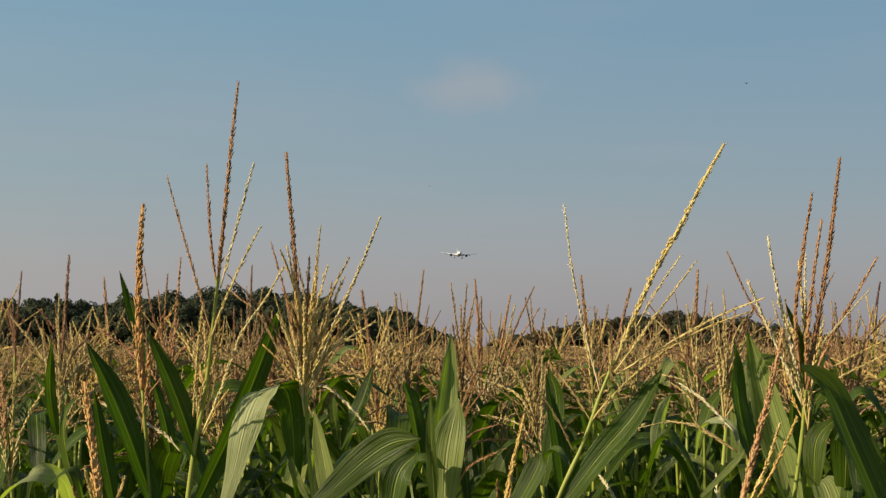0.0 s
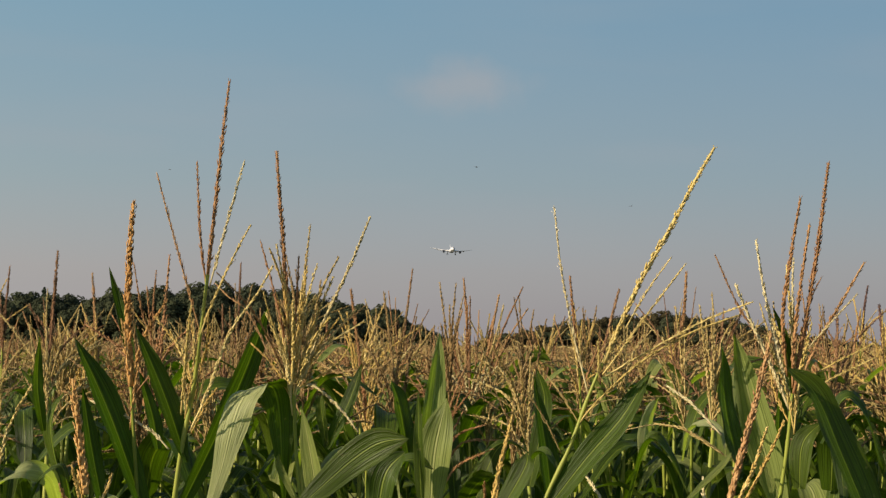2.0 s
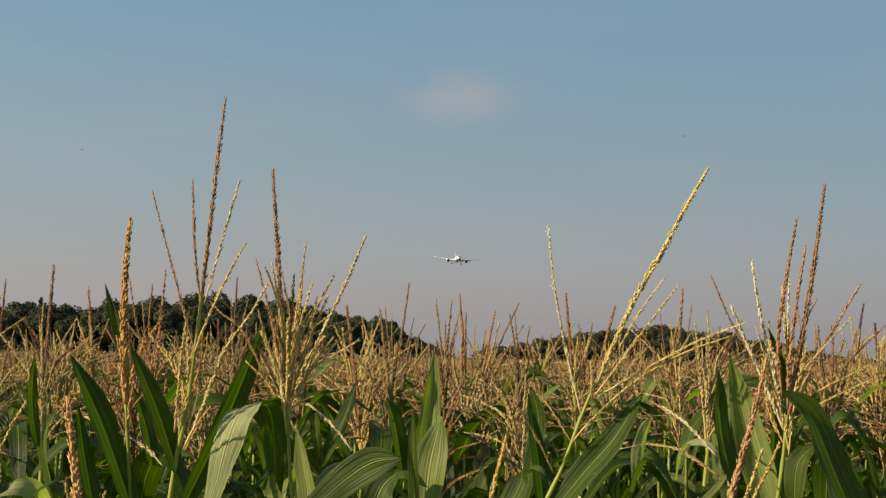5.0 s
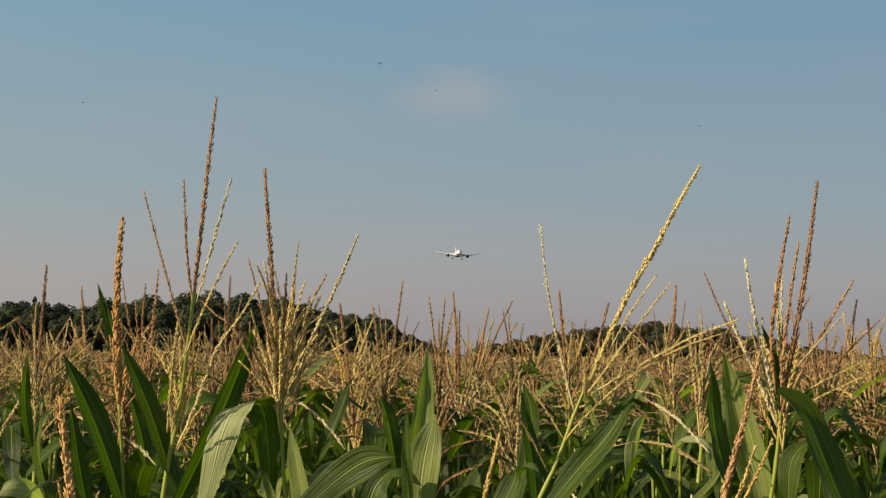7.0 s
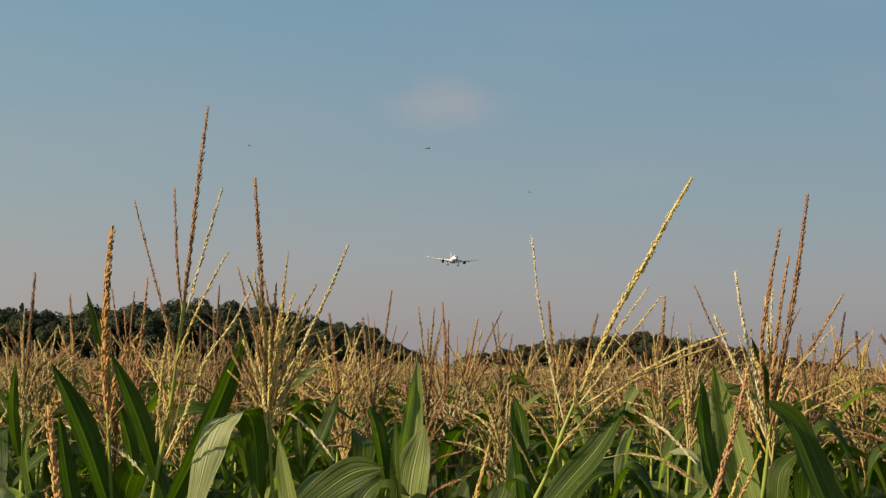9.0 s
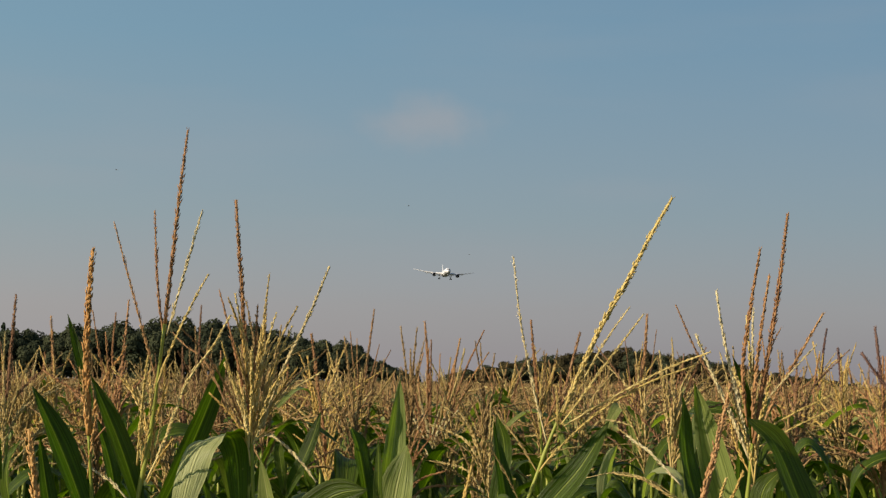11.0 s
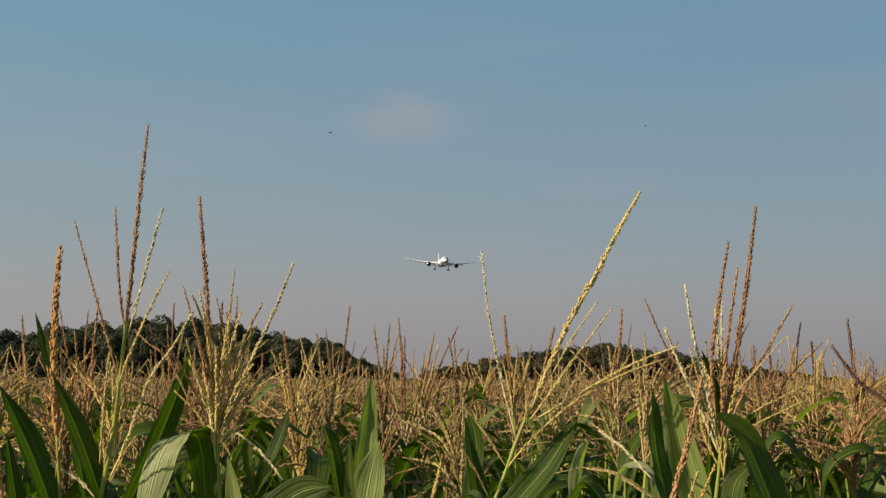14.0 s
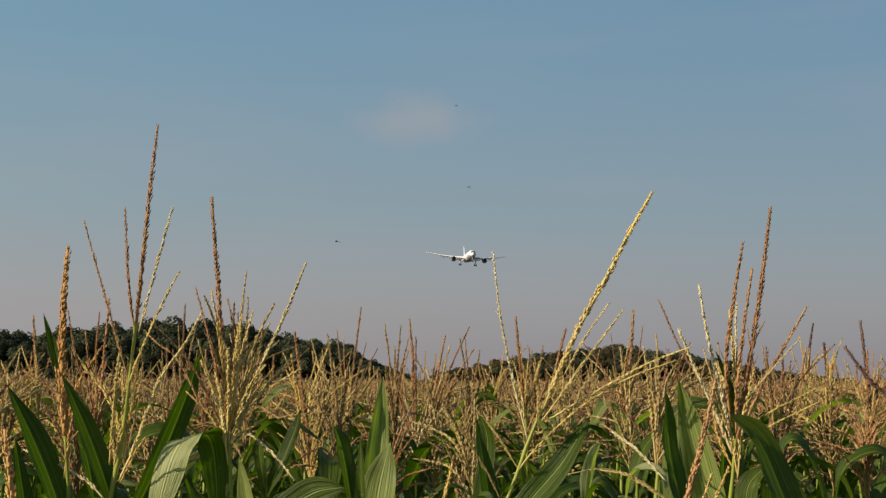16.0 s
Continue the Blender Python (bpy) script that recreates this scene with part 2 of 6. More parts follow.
HUSK_DARK = husk_material("tassel_dark", [(0.1, (0.11, 0.055, 0.03)), (0.5, (0.25, 0.135, 0.065)), (0.9, (0.40, 0.25, 0.12))])
HUSK_PLUM = husk_material("tassel_plum", [(0.1, (0.062, 0.032, 0.028)), (0.5, (0.135, 0.072, 0.058)), (0.9, (0.24, 0.145, 0.10))])
HUSK_FAR = husk_material("tassel_dry", [(0.1, (0.100, 0.058, 0.025)), (0.5, (0.26, 0.168, 0.065)), (0.9, (0.47, 0.340, 0.145))])
ANTHER = husk_material("anther", [(0.1, (0.70, 0.66, 0.55)), (0.9, (0.85, 0.82, 0.72))])
STEM = husk_material("maize_stem", [(0.1, (0.14, 0.185, 0.022)), (0.5, (0.25, 0.290, 0.042)), (0.9, (0.36, 0.365, 0.075))], 0.45)


def soil_material():
    m, nt, b = node_material("soil", 0.95)
    r = ramp_of(nt, [(0.3, (0.035, 0.024, 0.014)), (0.7, (0.10, 0.07, 0.04))])
    n = noise_node(nt, 7, 8)
    nt.links.new(n, r.inputs[0])
    far = ramp_of(nt, [(0.35, (0.03, 0.055, 0.014)), (0.7, (0.07, 0.10, 0.03))])
    nt.links.new(noise_node(nt, 0.06, 5), far.inputs[0])
    nt.links.new(mix_colour(nt, noise_node(nt, 0.3, 2), r.outputs[0], far.outputs[0]), b.inputs["Base Color"])
    bump(nt, b, n, 0.8, 0.05)
    return m


def foliage_material(name, dark, light):
    m, nt, b = node_material(name, 0.9)
    ro, ri = island_and_object(nt)
    r = ramp_of(nt, [(0.1, dark), (0.9, light)])
    nt.links.new(math_node(nt, "ADD", math_node(nt, "MULTIPLY", ri, 0.45), math_node(nt, "MULTIPLY", ro, 0.55)), r.inputs[0])
    nt.links.new(r.outputs[0], b.inputs["Base Color"])
    b.inputs["Specular IOR Level"].default_value = 0.08
    tr = nt.nodes.new("ShaderNodeBsdfTranslucent")
    nt.links.new(r.outputs[0], tr.inputs["Color"])
    ms = nt.nodes.new("ShaderNodeMixShader")
    ms.inputs[0].default_value = 0.2
    nt.links.new(b.outputs[0], ms.inputs[1])
    nt.links.new(tr.outputs[0], ms.inputs[2])
    nt.links.new(ms.outputs[0], nt.nodes["Material Output"].inputs["Surface"])
    return m


SOIL = soil_material()
TREE_LEAF = foliage_material("broadleaf_crown", (0.041, 0.050, 0.029), (0.068, 0.078, 0.040))
DRY_LEAF = foliage_material("dry_broadleaf_crown", (0.042, 0.036, 0.018), (0.080, 0.068, 0.030))
FIR_LEAF = foliage_material("conifer_crown", (0.034, 0.050, 0.030), (0.062, 0.085, 0.045))


def bark_material():
    m, nt, b = node_material("bark", 0.9)
    r = ramp_of(nt, [(0.3, (0.05, 0.035, 0.025)), (0.7, (0.13, 0.10, 0.075))])
    n = noise_node(nt, 4, 6, stretch=(3, 3, 0.4))
    nt.links.new(n, r.inputs[0])
    nt.links.new(r.outputs[0], b.inputs["Base Color"])
    bump(nt, b, n, 0.6, 0.05)
    return m


BARK = bark_material()


def paint_material(name, colour, rough, metal=0.0, dirt=0.12):
    m, nt, b = node_material(name, rough)
    n = noise_node(nt, 0.35, 5, stretch=(1, 0.2, 1))
    r = ramp_of(nt, [(0.3, tuple(c * (1 - dirt) for c in colour)), (0.7, colour)])
    nt.links.new(n, r.inputs[0])
    nt.links.new(r.outputs[0], b.inputs["Base Color"])
    b.inputs["Metallic"].default_value = metal
    return m


PLANE_WHITE = paint_material("airliner_white_paint", (0.68, 0.69, 0.71), 0.35)
PLANE_BELLY = paint_material("airliner_belly_grey", (0.34, 0.35, 0.37), 0.4)
PLANE_GREY = paint_material("airliner_wing_grey", (0.56, 0.57, 0.59), 0.4)
PLANE_BLUE = paint_material("airliner_blue_paint", (0.06, 0.08, 0.14), 0.35)
PLANE_DARK = paint_material("airliner_dark_parts", (0.025, 0.025, 0.028), 0.5)
PLANE_METAL = paint_material("airliner_bare_metal", (0.55, 0.55, 0.55), 0.25, 1.0)
TYRE = paint_material("tyre_rubber", (0.02, 0.02, 0.02), 0.85)
INSECT = paint_material("insect_body", (0.035, 0.022, 0.014), 0.4)
WING_FILM = paint_material("insect_wing", (0.30, 0.27, 0.22), 0.2)


# ---- geometry tools ----
class Geo:
    """Collects verts, faces, material slots and blade UVs, and turns them into one mesh."""

    def __init__(self):
        self.v, self.f, self.m, self.uv = [], [], [], []

    def face(self, ids, mat=0, uv=None):
        self.f.append(tuple(ids))
        self.m.append(mat)
        self.uv.extend(uv if uv else [(0.2, 0.0)] * len(ids))

    def tube(self, pts, radii, sides=5, mat=0, cap=True):
        pts = [Vector(p) for p in pts]
        rings, ref = [], None
        for i, p in enumerate(pts):
            t = (pts[min(i + 1, len(pts) - 1)] - pts[max(i - 1, 0)]).normalized()
            if ref is None:
                ref = t.cross(Vector((0.31, 0.87, 0.11)))
                if ref.length < 0.05:
                    ref = t.cross(Vector((1, 0, 0)))
            ref = (ref - t * ref.dot(t)).normalized()
            b = t.cross(ref)
            s = len(self.v)
            for k in range(sides):
                a = 2 * math.pi * k / sides
                self.v.append(tuple(p + (ref * math.cos(a) + b * math.sin(a)) * radii[i]))
            rings.append(s)
        for s0, s1 in zip(rings, rings[1:]):
            for k in range(sides):
                k1 = (k + 1) % sides
                self.face((s0 + k, s0 + k1, s1 + k1, s1 + k), mat)
        if cap:
            self.face(tuple(reversed(range(rings[0], rings[0] + sides))), mat)
            self.face(tuple(range(rings[-1], rings[-1] + sides)), mat)

    def husk(self, p, way, length, r, mat=0):
        """One spikelet: a slim pointed four-sided bud."""
        way = way.normalized()
        a = way.cross(Vector((0.2, 0.3, 0.93)))
        if a.length < 0.1:
            a = way.cross(Vector((1, 0, 0)))
        a.normalize()
        b = way.cross(a)
        s = len(self.v)
        q = p + way * length * 0.42
        self.v += [tuple(p), tuple(q + a * r), tuple(q + b * r * 0.8), tuple(q - a * r), tuple(q - b * r * 0.8), tuple(p + way * length)]
        for k in range(4):
            k1 = (k + 1) % 4
            self.face((s, s + 1 + k1, s + 1 + k), mat)
            self.face((s + 5, s + 1 + k, s + 1 + k1), mat)

    def blade(self, pts, width, side, segs=14, fold=0.25, wave=0.05, twist=0.0, rng=random, mat=0, base=0.55, cross=4, wmax=0.35):
        """A maize leaf along a midrib: V-folded, wavy-edged, tapering to a point."""
        mid = curve(pts, segs)
        length = sum((b - a).length for a, b in zip(mid, mid[1:]))
        ph1, ph2 = rng.uniform(0, 6.3), rng.uniform(0, 6.3)
        rows = []
        for i, p in enumerate(mid):
            s = i / segs
            t = (mid[min(i + 1, segs)] - mid[max(i - 1, 0)]).normalized()
            sd = Vector(side)
            sd = (sd - t * sd.dot(t)).normalized()
            n = t.cross(sd)
            if twist:
                sd = Matrix.Rotation(twist * s, 3, t) @ sd
                n = t.cross(sd)
            if s < wmax:
                w = base + (1 - base) * math.sin(s / wmax * math.pi / 2)
            else:
                w = max(0.0, 1 - ((s - wmax) / (1 - wmax)) ** 2.1)
            w *= width / 2
            row = []
            for k in range(cross + 1):
                e = 2 * k / cross - 1
                lift = abs(e) * w * fold + 0.035 * w * math.sin(e * 11) * (1 if cross > 4 else 0) + wave * width * abs(e) ** 2 * math.sin(s * (16 if e > 0 else 13) + (ph1 if e > 0 else ph2))
                row.append(len(self.v))
                self.v.append(tuple(p + sd * e * w + n * lift))
            rows.append((row, s))
        for (r0, s0), (r1, s1) in zip(rows, rows[1:]):
            for k in range(cross):
                u0, u1 = k / cross, (k + 1) / cross
                self.face((r0[k], r0[k + 1], r1[k + 1], r1[k]), mat,
                          [(u0, s0 * length * 4), (u1, s0 * length * 4), (u1, s1 * length * 4), (u0, s1 * length * 4)])

    def mesh(self, name, mats, smooth=True):
        me = bpy.data.meshes.new(name)
        me.from_pydata(self.v, [], self.f)
        for m in mats:
            me.materials.append(m)
        me.polygons.foreach_set("material_index", self.m)
        me.polygons.foreach_set("use_smooth", [smooth] * len(self.f))
        lay = me.uv_layers.new(name="UVMap")
        lay.data.foreach_set("uv", np.array(self.uv, dtype=np.float32).ravel())
        me.update()
        return me


def curve(pts, n):
    """Catmull-Rom through the points, n + 1 samples."""
    p = [Vector(q) for q in pts]
    if len(p) == 2:
        return [p[0].lerp(p[1], i / n) for i in range(n + 1)]
    p = [p[0] * 2 - p[1]] + p + [p[-1] * 2 - p[-2]]
    out, m = [], len(p) - 3
    for i in range(n + 1):
        x = i / n * m
        k = min(int(x), m - 1)
        u = x - k
        a, b, c, d = p[k:k + 4]
        out.append(0.5 * ((2 * b) + (c - a) * u + (2 * a - 5 * b + 4 * c - d) * u * u + (3 * b - a - 3 * c + d) * u ** 3))
    return out


def part(name, geo, mats, parent, label="", smooth=True):
    me = geo if isinstance(geo, bpy.types.Mesh) else geo.mesh(name, mats, smooth)
    ob = new(name, me)
    ob.parent = parent
    if label:
        ob["label"] = label
    return ob


def beaded(geo, pts, r, step, length, husk_r, rng, splay=0.35, start=0.06, mat=0, stem=0, thin=0.45):
    """A tassel branch: slim stem with pairs of spikelets lapping upwards."""
    n = max(6, int(len(pts) * 5))
    mid = curve(pts, n)
    geo.tube(mid, [r * (1 - thin * i / n) for i in range(n + 1)], 4, stem)
    lens = [0.0]
    for a, b in zip(mid, mid[1:]):
        lens.append(lens[-1] + (b - a).length)
    total, d, turn = lens[-1], lens[-1] * start, rng.uniform(0, 6)
    i = 0
    while d < total:
        while i < n - 1 and lens[i + 1] < d:
            i += 1
        u = (d - lens[i]) / max(1e-6, lens[i + 1] - lens[i])
        p, t = mid[i].lerp(mid[i + 1], u), (mid[i + 1] - mid[i]).normalized()
        a = t.cross(Vector((0.4, 0.8, 0.2))).normalized()
        b = t.cross(a)
        for s in range(2):
            q = turn + s * math.pi + rng.uniform(-0.8, 0.8)
            o = a * math.cos(q) + b * math.sin(q)
            k = rng.uniform(0.65, 1.3) * (1 - 0.55 * (d / total) ** 3)
            geo.husk(p + o * r * 0.6, t + o * splay * rng.uniform(0.3, 1.9), length * k, husk_r * k, mat)
        turn += 1.57 + rng.uniform(-0.35, 0.35)
        d += step * rng.uniform(0.85, 1.15)


# ---- maize ----
HUSKS = [HUSK_TAN, HUSK_FAR, HUSK_TAN, HUSK_BROWN, HUSK_FAR, HUSK_RED, HUSK_DARK, HUSK_GOLD]


def tassel_ways(rng, count, length, droop=0.3, spread=1.0):
    """Branch curves of one tassel in its own space, base at the origin."""
    out = []
    for k in range(count):
        a = rng.uniform(0, 2 * math.pi)
        z0 = rng.uniform(0.0, 0.12)
        lean = spread * (rng.uniform(0.10, 0.75) if rng.random() < 0.72 else rng.uniform(0.7, 1.25))
        ln = length * rng.uniform(0.55, 1.0)
        d = Vector((math.cos(a), math.sin(a), 0))
        p0 = Vector((0, 0, z0))
        p1 = p0 + d * ln * 0.35 * math.sin(lean) + Vector((0, 0, ln * 0.45 * math.cos(lean)))
        p2 = p0 + d * ln * math.sin(lean * 1.15) + Vector((0, 0, ln * math.cos(lean * 1.15) - droop * ln * rng.uniform(0, 0.5 + 0.6 * lean)))
        out.append([p0, p1, p2])
    return out


def random_leaf(rng, z, az, length, width, up):
    """Midrib that rises from the stalk, then arches over."""
    d = Vector((math.cos(az), math.sin(az), 0))
    p0 = Vector((0, 0, z))
    p1 = p0 + d * length * 0.16 + Vector((0, 0, length * 0.34 * (0.6 + up)))
    p2 = p0 + d * length * (0.50 - 0.22 * up) + Vector((0, 0, length * (0.22 + 0.5 * up)))
    p3 = p0 + d * length * (0.86 - 0.35 * up) + Vector((0, 0, length * (-0.30 + 1.0 * up)))
    side = Vector((-math.sin(az), math.cos(az), rng.uniform(-0.3, 0.3)))
    return [p0, p1, p2, p3], side


TIP = {}


def maize(seed, fine):
    """One maize plant about 1.95 m tall with stalk, leaves and tassel, base at the origin."""
    rng = random.Random(seed)
    root = new("maize_plant")
    top = 1.56 + rng.uniform(-0.04, 0.04)
    bend = Vector((rng.uniform(-0.05, 0.05), rng.uniform(-0.05, 0.05), 0))
    stalk = Geo()
    pts = [Vector((0, 0, 0)) + bend * 0, Vector((0, 0, 0.8)) + bend * 0.3, Vector((0, 0, top)) + bend]
    mid = curve(pts, 12)
    stalk.tube(mid, [0.012 - 0.008 * i / 12 + (0.0015 if i % 2 else 0) for i in range(13)], 6)
    part("stalk", stalk, [STEM], root)
    az = rng.uniform(0, 6.3)
    for k in range(10):
        z = 0.36 + 0.135 * k + rng.uniform(-0.03, 0.03)
        az += math.pi + rng.uniform(-0.5, 0.5)
        up = rng.uniform(0.15, 0.75) if k > 7 else (0.05 + 0.8 * rng.random()) if k > 3 else rng.uniform(0.0, 0.5)
        pts, side = random_leaf(rng, min(z, top - 0.05), az, rng.uniform(0.5, 0.72) * (1 if k < 5 else 0.75 if k < 8 else 0.62), rng.uniform(0.06, 0.09), min(up, 0.95))
        g = Geo()
        g.blade(pts, rng.uniform(0.042, 0.074), side, 16 if fine else 10, rng.uniform(0.12, 0.4), 0.06, rng.uniform(-0.8, 0.8), rng)
        part("leaf", g, [LEAF if rng.random() < 0.8 else LEAF_PALE], root)
    husk = HUSKS[seed % len(HUSKS)]
    spike_len = rng.uniform(0.16, 0.28)
    ways = tassel_ways(rng, rng.randint(10, 16), 0.27, 0.35)
    g = Geo()
    lean = Vector((rng.uniform(-0.05, 0.05), rng.uniform(-0.05, 0.05), 0.12 + spike_len))
    beaded(g, [(0, 0, -0.02), lean * 0.5, lean], 0.0027, 0.0052 if fine else 0.010, 0.012 if fine else 0.018, 0.0023 if fine else 0.0027, rng, 0.25, 0.3, 0, 0)
    tas = part("tassel", g, [husk, STEM], root)
    tas.location = mid[-1]
    if fine:
        for w in ways:
            b = Geo()
            beaded(b, w, 0.0021, 0.0058, 0.0145, 0.0018, rng, 0.19, 0.12, 0, 0)
            part("branch", b, [husk, STEM], tas)
    else:
        for w in ways:
            b = Geo()
            beaded(b, w, 0.0023, 0.010, 0.019, 0.0019, rng, 0.17, 0.1, 0, 0)
            part("branch", b, [husk, STEM], tas)
    TIP[root.name] = mid[-1].z + lean.z + 0.02
    tagged(root, "ripening green maize plant with dry tan tassel, standing in the field", "maize plant", "maize plants of the field")
    return root


def field_spots(rng, y0, y1, density, side=0.5):
    """Jittered places of plants between two depths of the field, in rows 0.72 m apart."""
    out = []
    step = 0.72
    y = y0
    while y < y1:
        w0, w1 = -0.335 * y - side, 0.40 * y + side
        n = int((w1 - w0) * density * step)
        for k in range(n):
            x = w0 + (w1 - w0) * (k + rng.random()) / n
            out.append((x, y + rng.gauss(0, 0.12)))
        y += step
    return out


NEAR = [maize(s, True) for s in range(8)]
MID = [maize(s + 20, False) for s in range(8)]


def place(src, m, used):
    """Puts the first one where m says, and copies of it after that."""
    if src.name not in used:
        used[src.name] = 1
        src.matrix_basis = m
    else:
        copy_thing(src, m @ Matrix.Diagonal((1 / src.scale[0], 1 / src.scale[1], 1 / src.scale[2], 1)))


def plant_field():
    rng = random.Random(5)
    used = {}
    for lo, hi, kinds, dens in ((3.25, 5.2, NEAR, 7.5), (5.2, 9.6, MID, 5.6)):
        for x, y in field_spots(rng, lo, hi, dens, 0.4):
            src = kinds[rng.randrange(len(kinds))]
            s = min(rng.gauss(1.0, 0.04), (1.775 + (0.026 if y < 5 else 0.009) * y + rng.gauss(0, 0.06)) / TIP[src.name])
            m = pose(x, y, 0, rng.gauss(0, 1.8), rng.gauss(0, 1.8), rng.uniform(0, 360)) @ Matrix.Scale(s, 4)
            place(src, m, used)


plant_field()


# the rest of the field, too many plants to count: joined meshes
def lite_plant(seed, level):
    rng = random.Random(seed)
    g = Geo()
    h = 1.56
    if level == 0:
        g.tube(curve([(0, 0, 0), (0.01, 0, 0.8), (rng.uniform(-0.03, 0.03), rng.uniform(-0.03, 0.03), h)], 6), [0.011 - 0.0012 * i for i in range(7)], 5, 1, False)
        beaded(g, [(0, 0, h - 0.02), (rng.uniform(-0.02, 0.02), 0, h + 0.16), (rng.uniform(-0.05, 0.05), 0.01, h + 0.32)], 0.0026, 0.011, 0.018, 0.0027, rng, 0.25, 0.2, 0, 0)
        for w in tassel_ways(rng, 13, 0.27, 0.4):
            beaded(g, [p + Vector((0, 0, h)) for p in w], 0.0022, 0.012, 0.020, 0.0019, rng, 0.17, 0.1, 0, 0)
        az = rng.uniform(0, 6)
        for k in range(8):
            az += math.pi + rng.uniform(-0.6, 0.6)
            pts, side = random_leaf(rng, 0.60 + 0.122 * k, az, rng.uniform(0.5, 0.7) * (1 if k < 4 else 0.75), 0.07, rng.uniform(0.05, 0.7))
            g.blade(pts, rng.uniform(0.05, 0.078), side, 10, rng.uniform(0.12, 0.4), 0.06, rng.uniform(-0.9, 0.9), rng, 2, cross=4)
    elif level == 1:
        g.tube([(0, 0, 0.9), (0, 0, h)], [0.006, 0.004], 3, 1, False)
        for w in tassel_ways(rng, 11, 0.26) + [[Vector((0, 0, 0)), Vector((0.005, 0, 0.16)), Vector((0.01, 0.01, 0.32))]] :
            c = curve(w, 6)
            g.tube([p + Vector((0, 0, h)) for p in c], [0.0026 if i % 2 else 0.0042 for i in range(6)] + [0.001], 3, 0, False)
        az = rng.uniform(0, 6)
        for k in range(6):
            az += math.pi + rng.uniform(-0.6, 0.6)
            pts, side = random_leaf(rng, 0.90 + 0.105 * k, az, rng.uniform(0.42, 0.6), 0.07, rng.uniform(0.1, 0.75))
            g.blade(pts, 0.075, side, 6, 0.25, 0.05, rng.uniform(-0.8, 0.8), rng, 2, cross=2)
    elif level == 2:
        for w in tassel_ways(rng, 6, 0.28) + [[Vector((0, 0, 0)), Vector((0, 0, 0.16)), Vector((0.01, 0.01, 0.32))]]:
            c = curve(w, 2)
            g.tube([p + Vector((0, 0, h)) for p in c], [0.007, 0.008, 0.003], 3, 0, False)
        az = rng.uniform(0, 6)
        for k in range(4):
            az += math.pi + rng.uniform(-0.8, 0.8)
            pts, side = random_leaf(rng, 0.96 + 0.10 * k, az, 0.5, 0.07, rng.uniform(0.1, 0.6))
            g.blade(pts, 0.08, side, 3, 0.2, 0.0, 0.3, rng, 2, cross=2)
    else:
        for w in tassel_ways(rng, 4, 0.3) + [[Vector((0, 0, 0)), Vector((0, 0, 0.16)), Vector((0.01, 0.01, 0.32))]]:
            g.tube([w[0] + Vector((0, 0, h)), w[2] + Vector((0, 0, h))], [0.017, 0.009], 3, 0, False)
        for k in range(2):
            pts, side = random_leaf(rng, 0.95, rng.uniform(0, 6), 0.6, 0.07, 0.4)
            g.blade(pts, 0.12, side, 2, 0.1, 0.0, 0.3, rng, 2, cross=2)
    v = np.array(g.v, dtype=np.float64)
    sizes = np.array([len(f) for f in g.f])
    return v, np.concatenate([np.array(f) for f in g.f]), sizes, np.array(g.m), np.array(g.uv, dtype=np.float32)


def joined_field(name, spots, level, husk, rng, label):
    kinds = [lite_plant(100 + 10 * level + k, level) for k in range(7)]
    V, L, S, M, U, base = [], [], [], [], [], 0
    for x, y in spots:
        v, l, s, m, u = kinds[rng.randrange(7)]
        a = rng.uniform(0, 6.3)
        tip = (1.755 + 0.007 * y + rng.gauss(0, 0.06), rng.gauss(1.71, 0.075), rng.gauss(1.67, 0.09), rng.gauss(1.64, 0.07))[level]
        k = min(1.06, max(0.80, tip / 1.89))
        ca, sa, tx, ty = math.cos(a), math.sin(a), rng.gauss(0, 0.035), rng.gauss(0, 0.035)
        w = np.empty_like(v)
        w[:, 0] = (v[:, 0] * ca - v[:, 1] * sa) * k + x + v[:, 2] * tx
        w[:, 1] = (v[:, 0] * sa + v[:, 1] * ca) * k + y + v[:, 2] * ty
        w[:, 2] = v[:, 2] * k
        V.append(w), L.append(l + base), S.append(s), M.append(m), U.append(u)
        base += len(v)
    V, L, S, M, U = map(np.concatenate, (V, L, S, M, U))
    me = bpy.data.meshes.new(name)
    me.vertices.add(len(V))
    me.vertices.foreach_set("co", V.ravel())
    me.loops.add(len(L))
    me.loops.foreach_set("vertex_index", L.astype(np.int32))
    me.polygons.add(len(S))
    me.polygons.foreach_set("loop_start", np.concatenate(([0], np.cumsum(S)[:-1])).astype(np.int32))
    for m in (husk, STEM, LEAF):
        me.materials.append(m)
    me.polygons.foreach_set("material_index", M.astype(np.int32))
    me.polygons.foreach_set("use_smooth", np.ones(len(S), dtype=bool))
    lay = me.uv_layers.new(name="UVMap")
    lay.data.foreach_set("uv", U.ravel())
    me.update(calc_edges=True)
    me.validate()
    tagged(new(name, me), label, "maize field", kind="stuff")


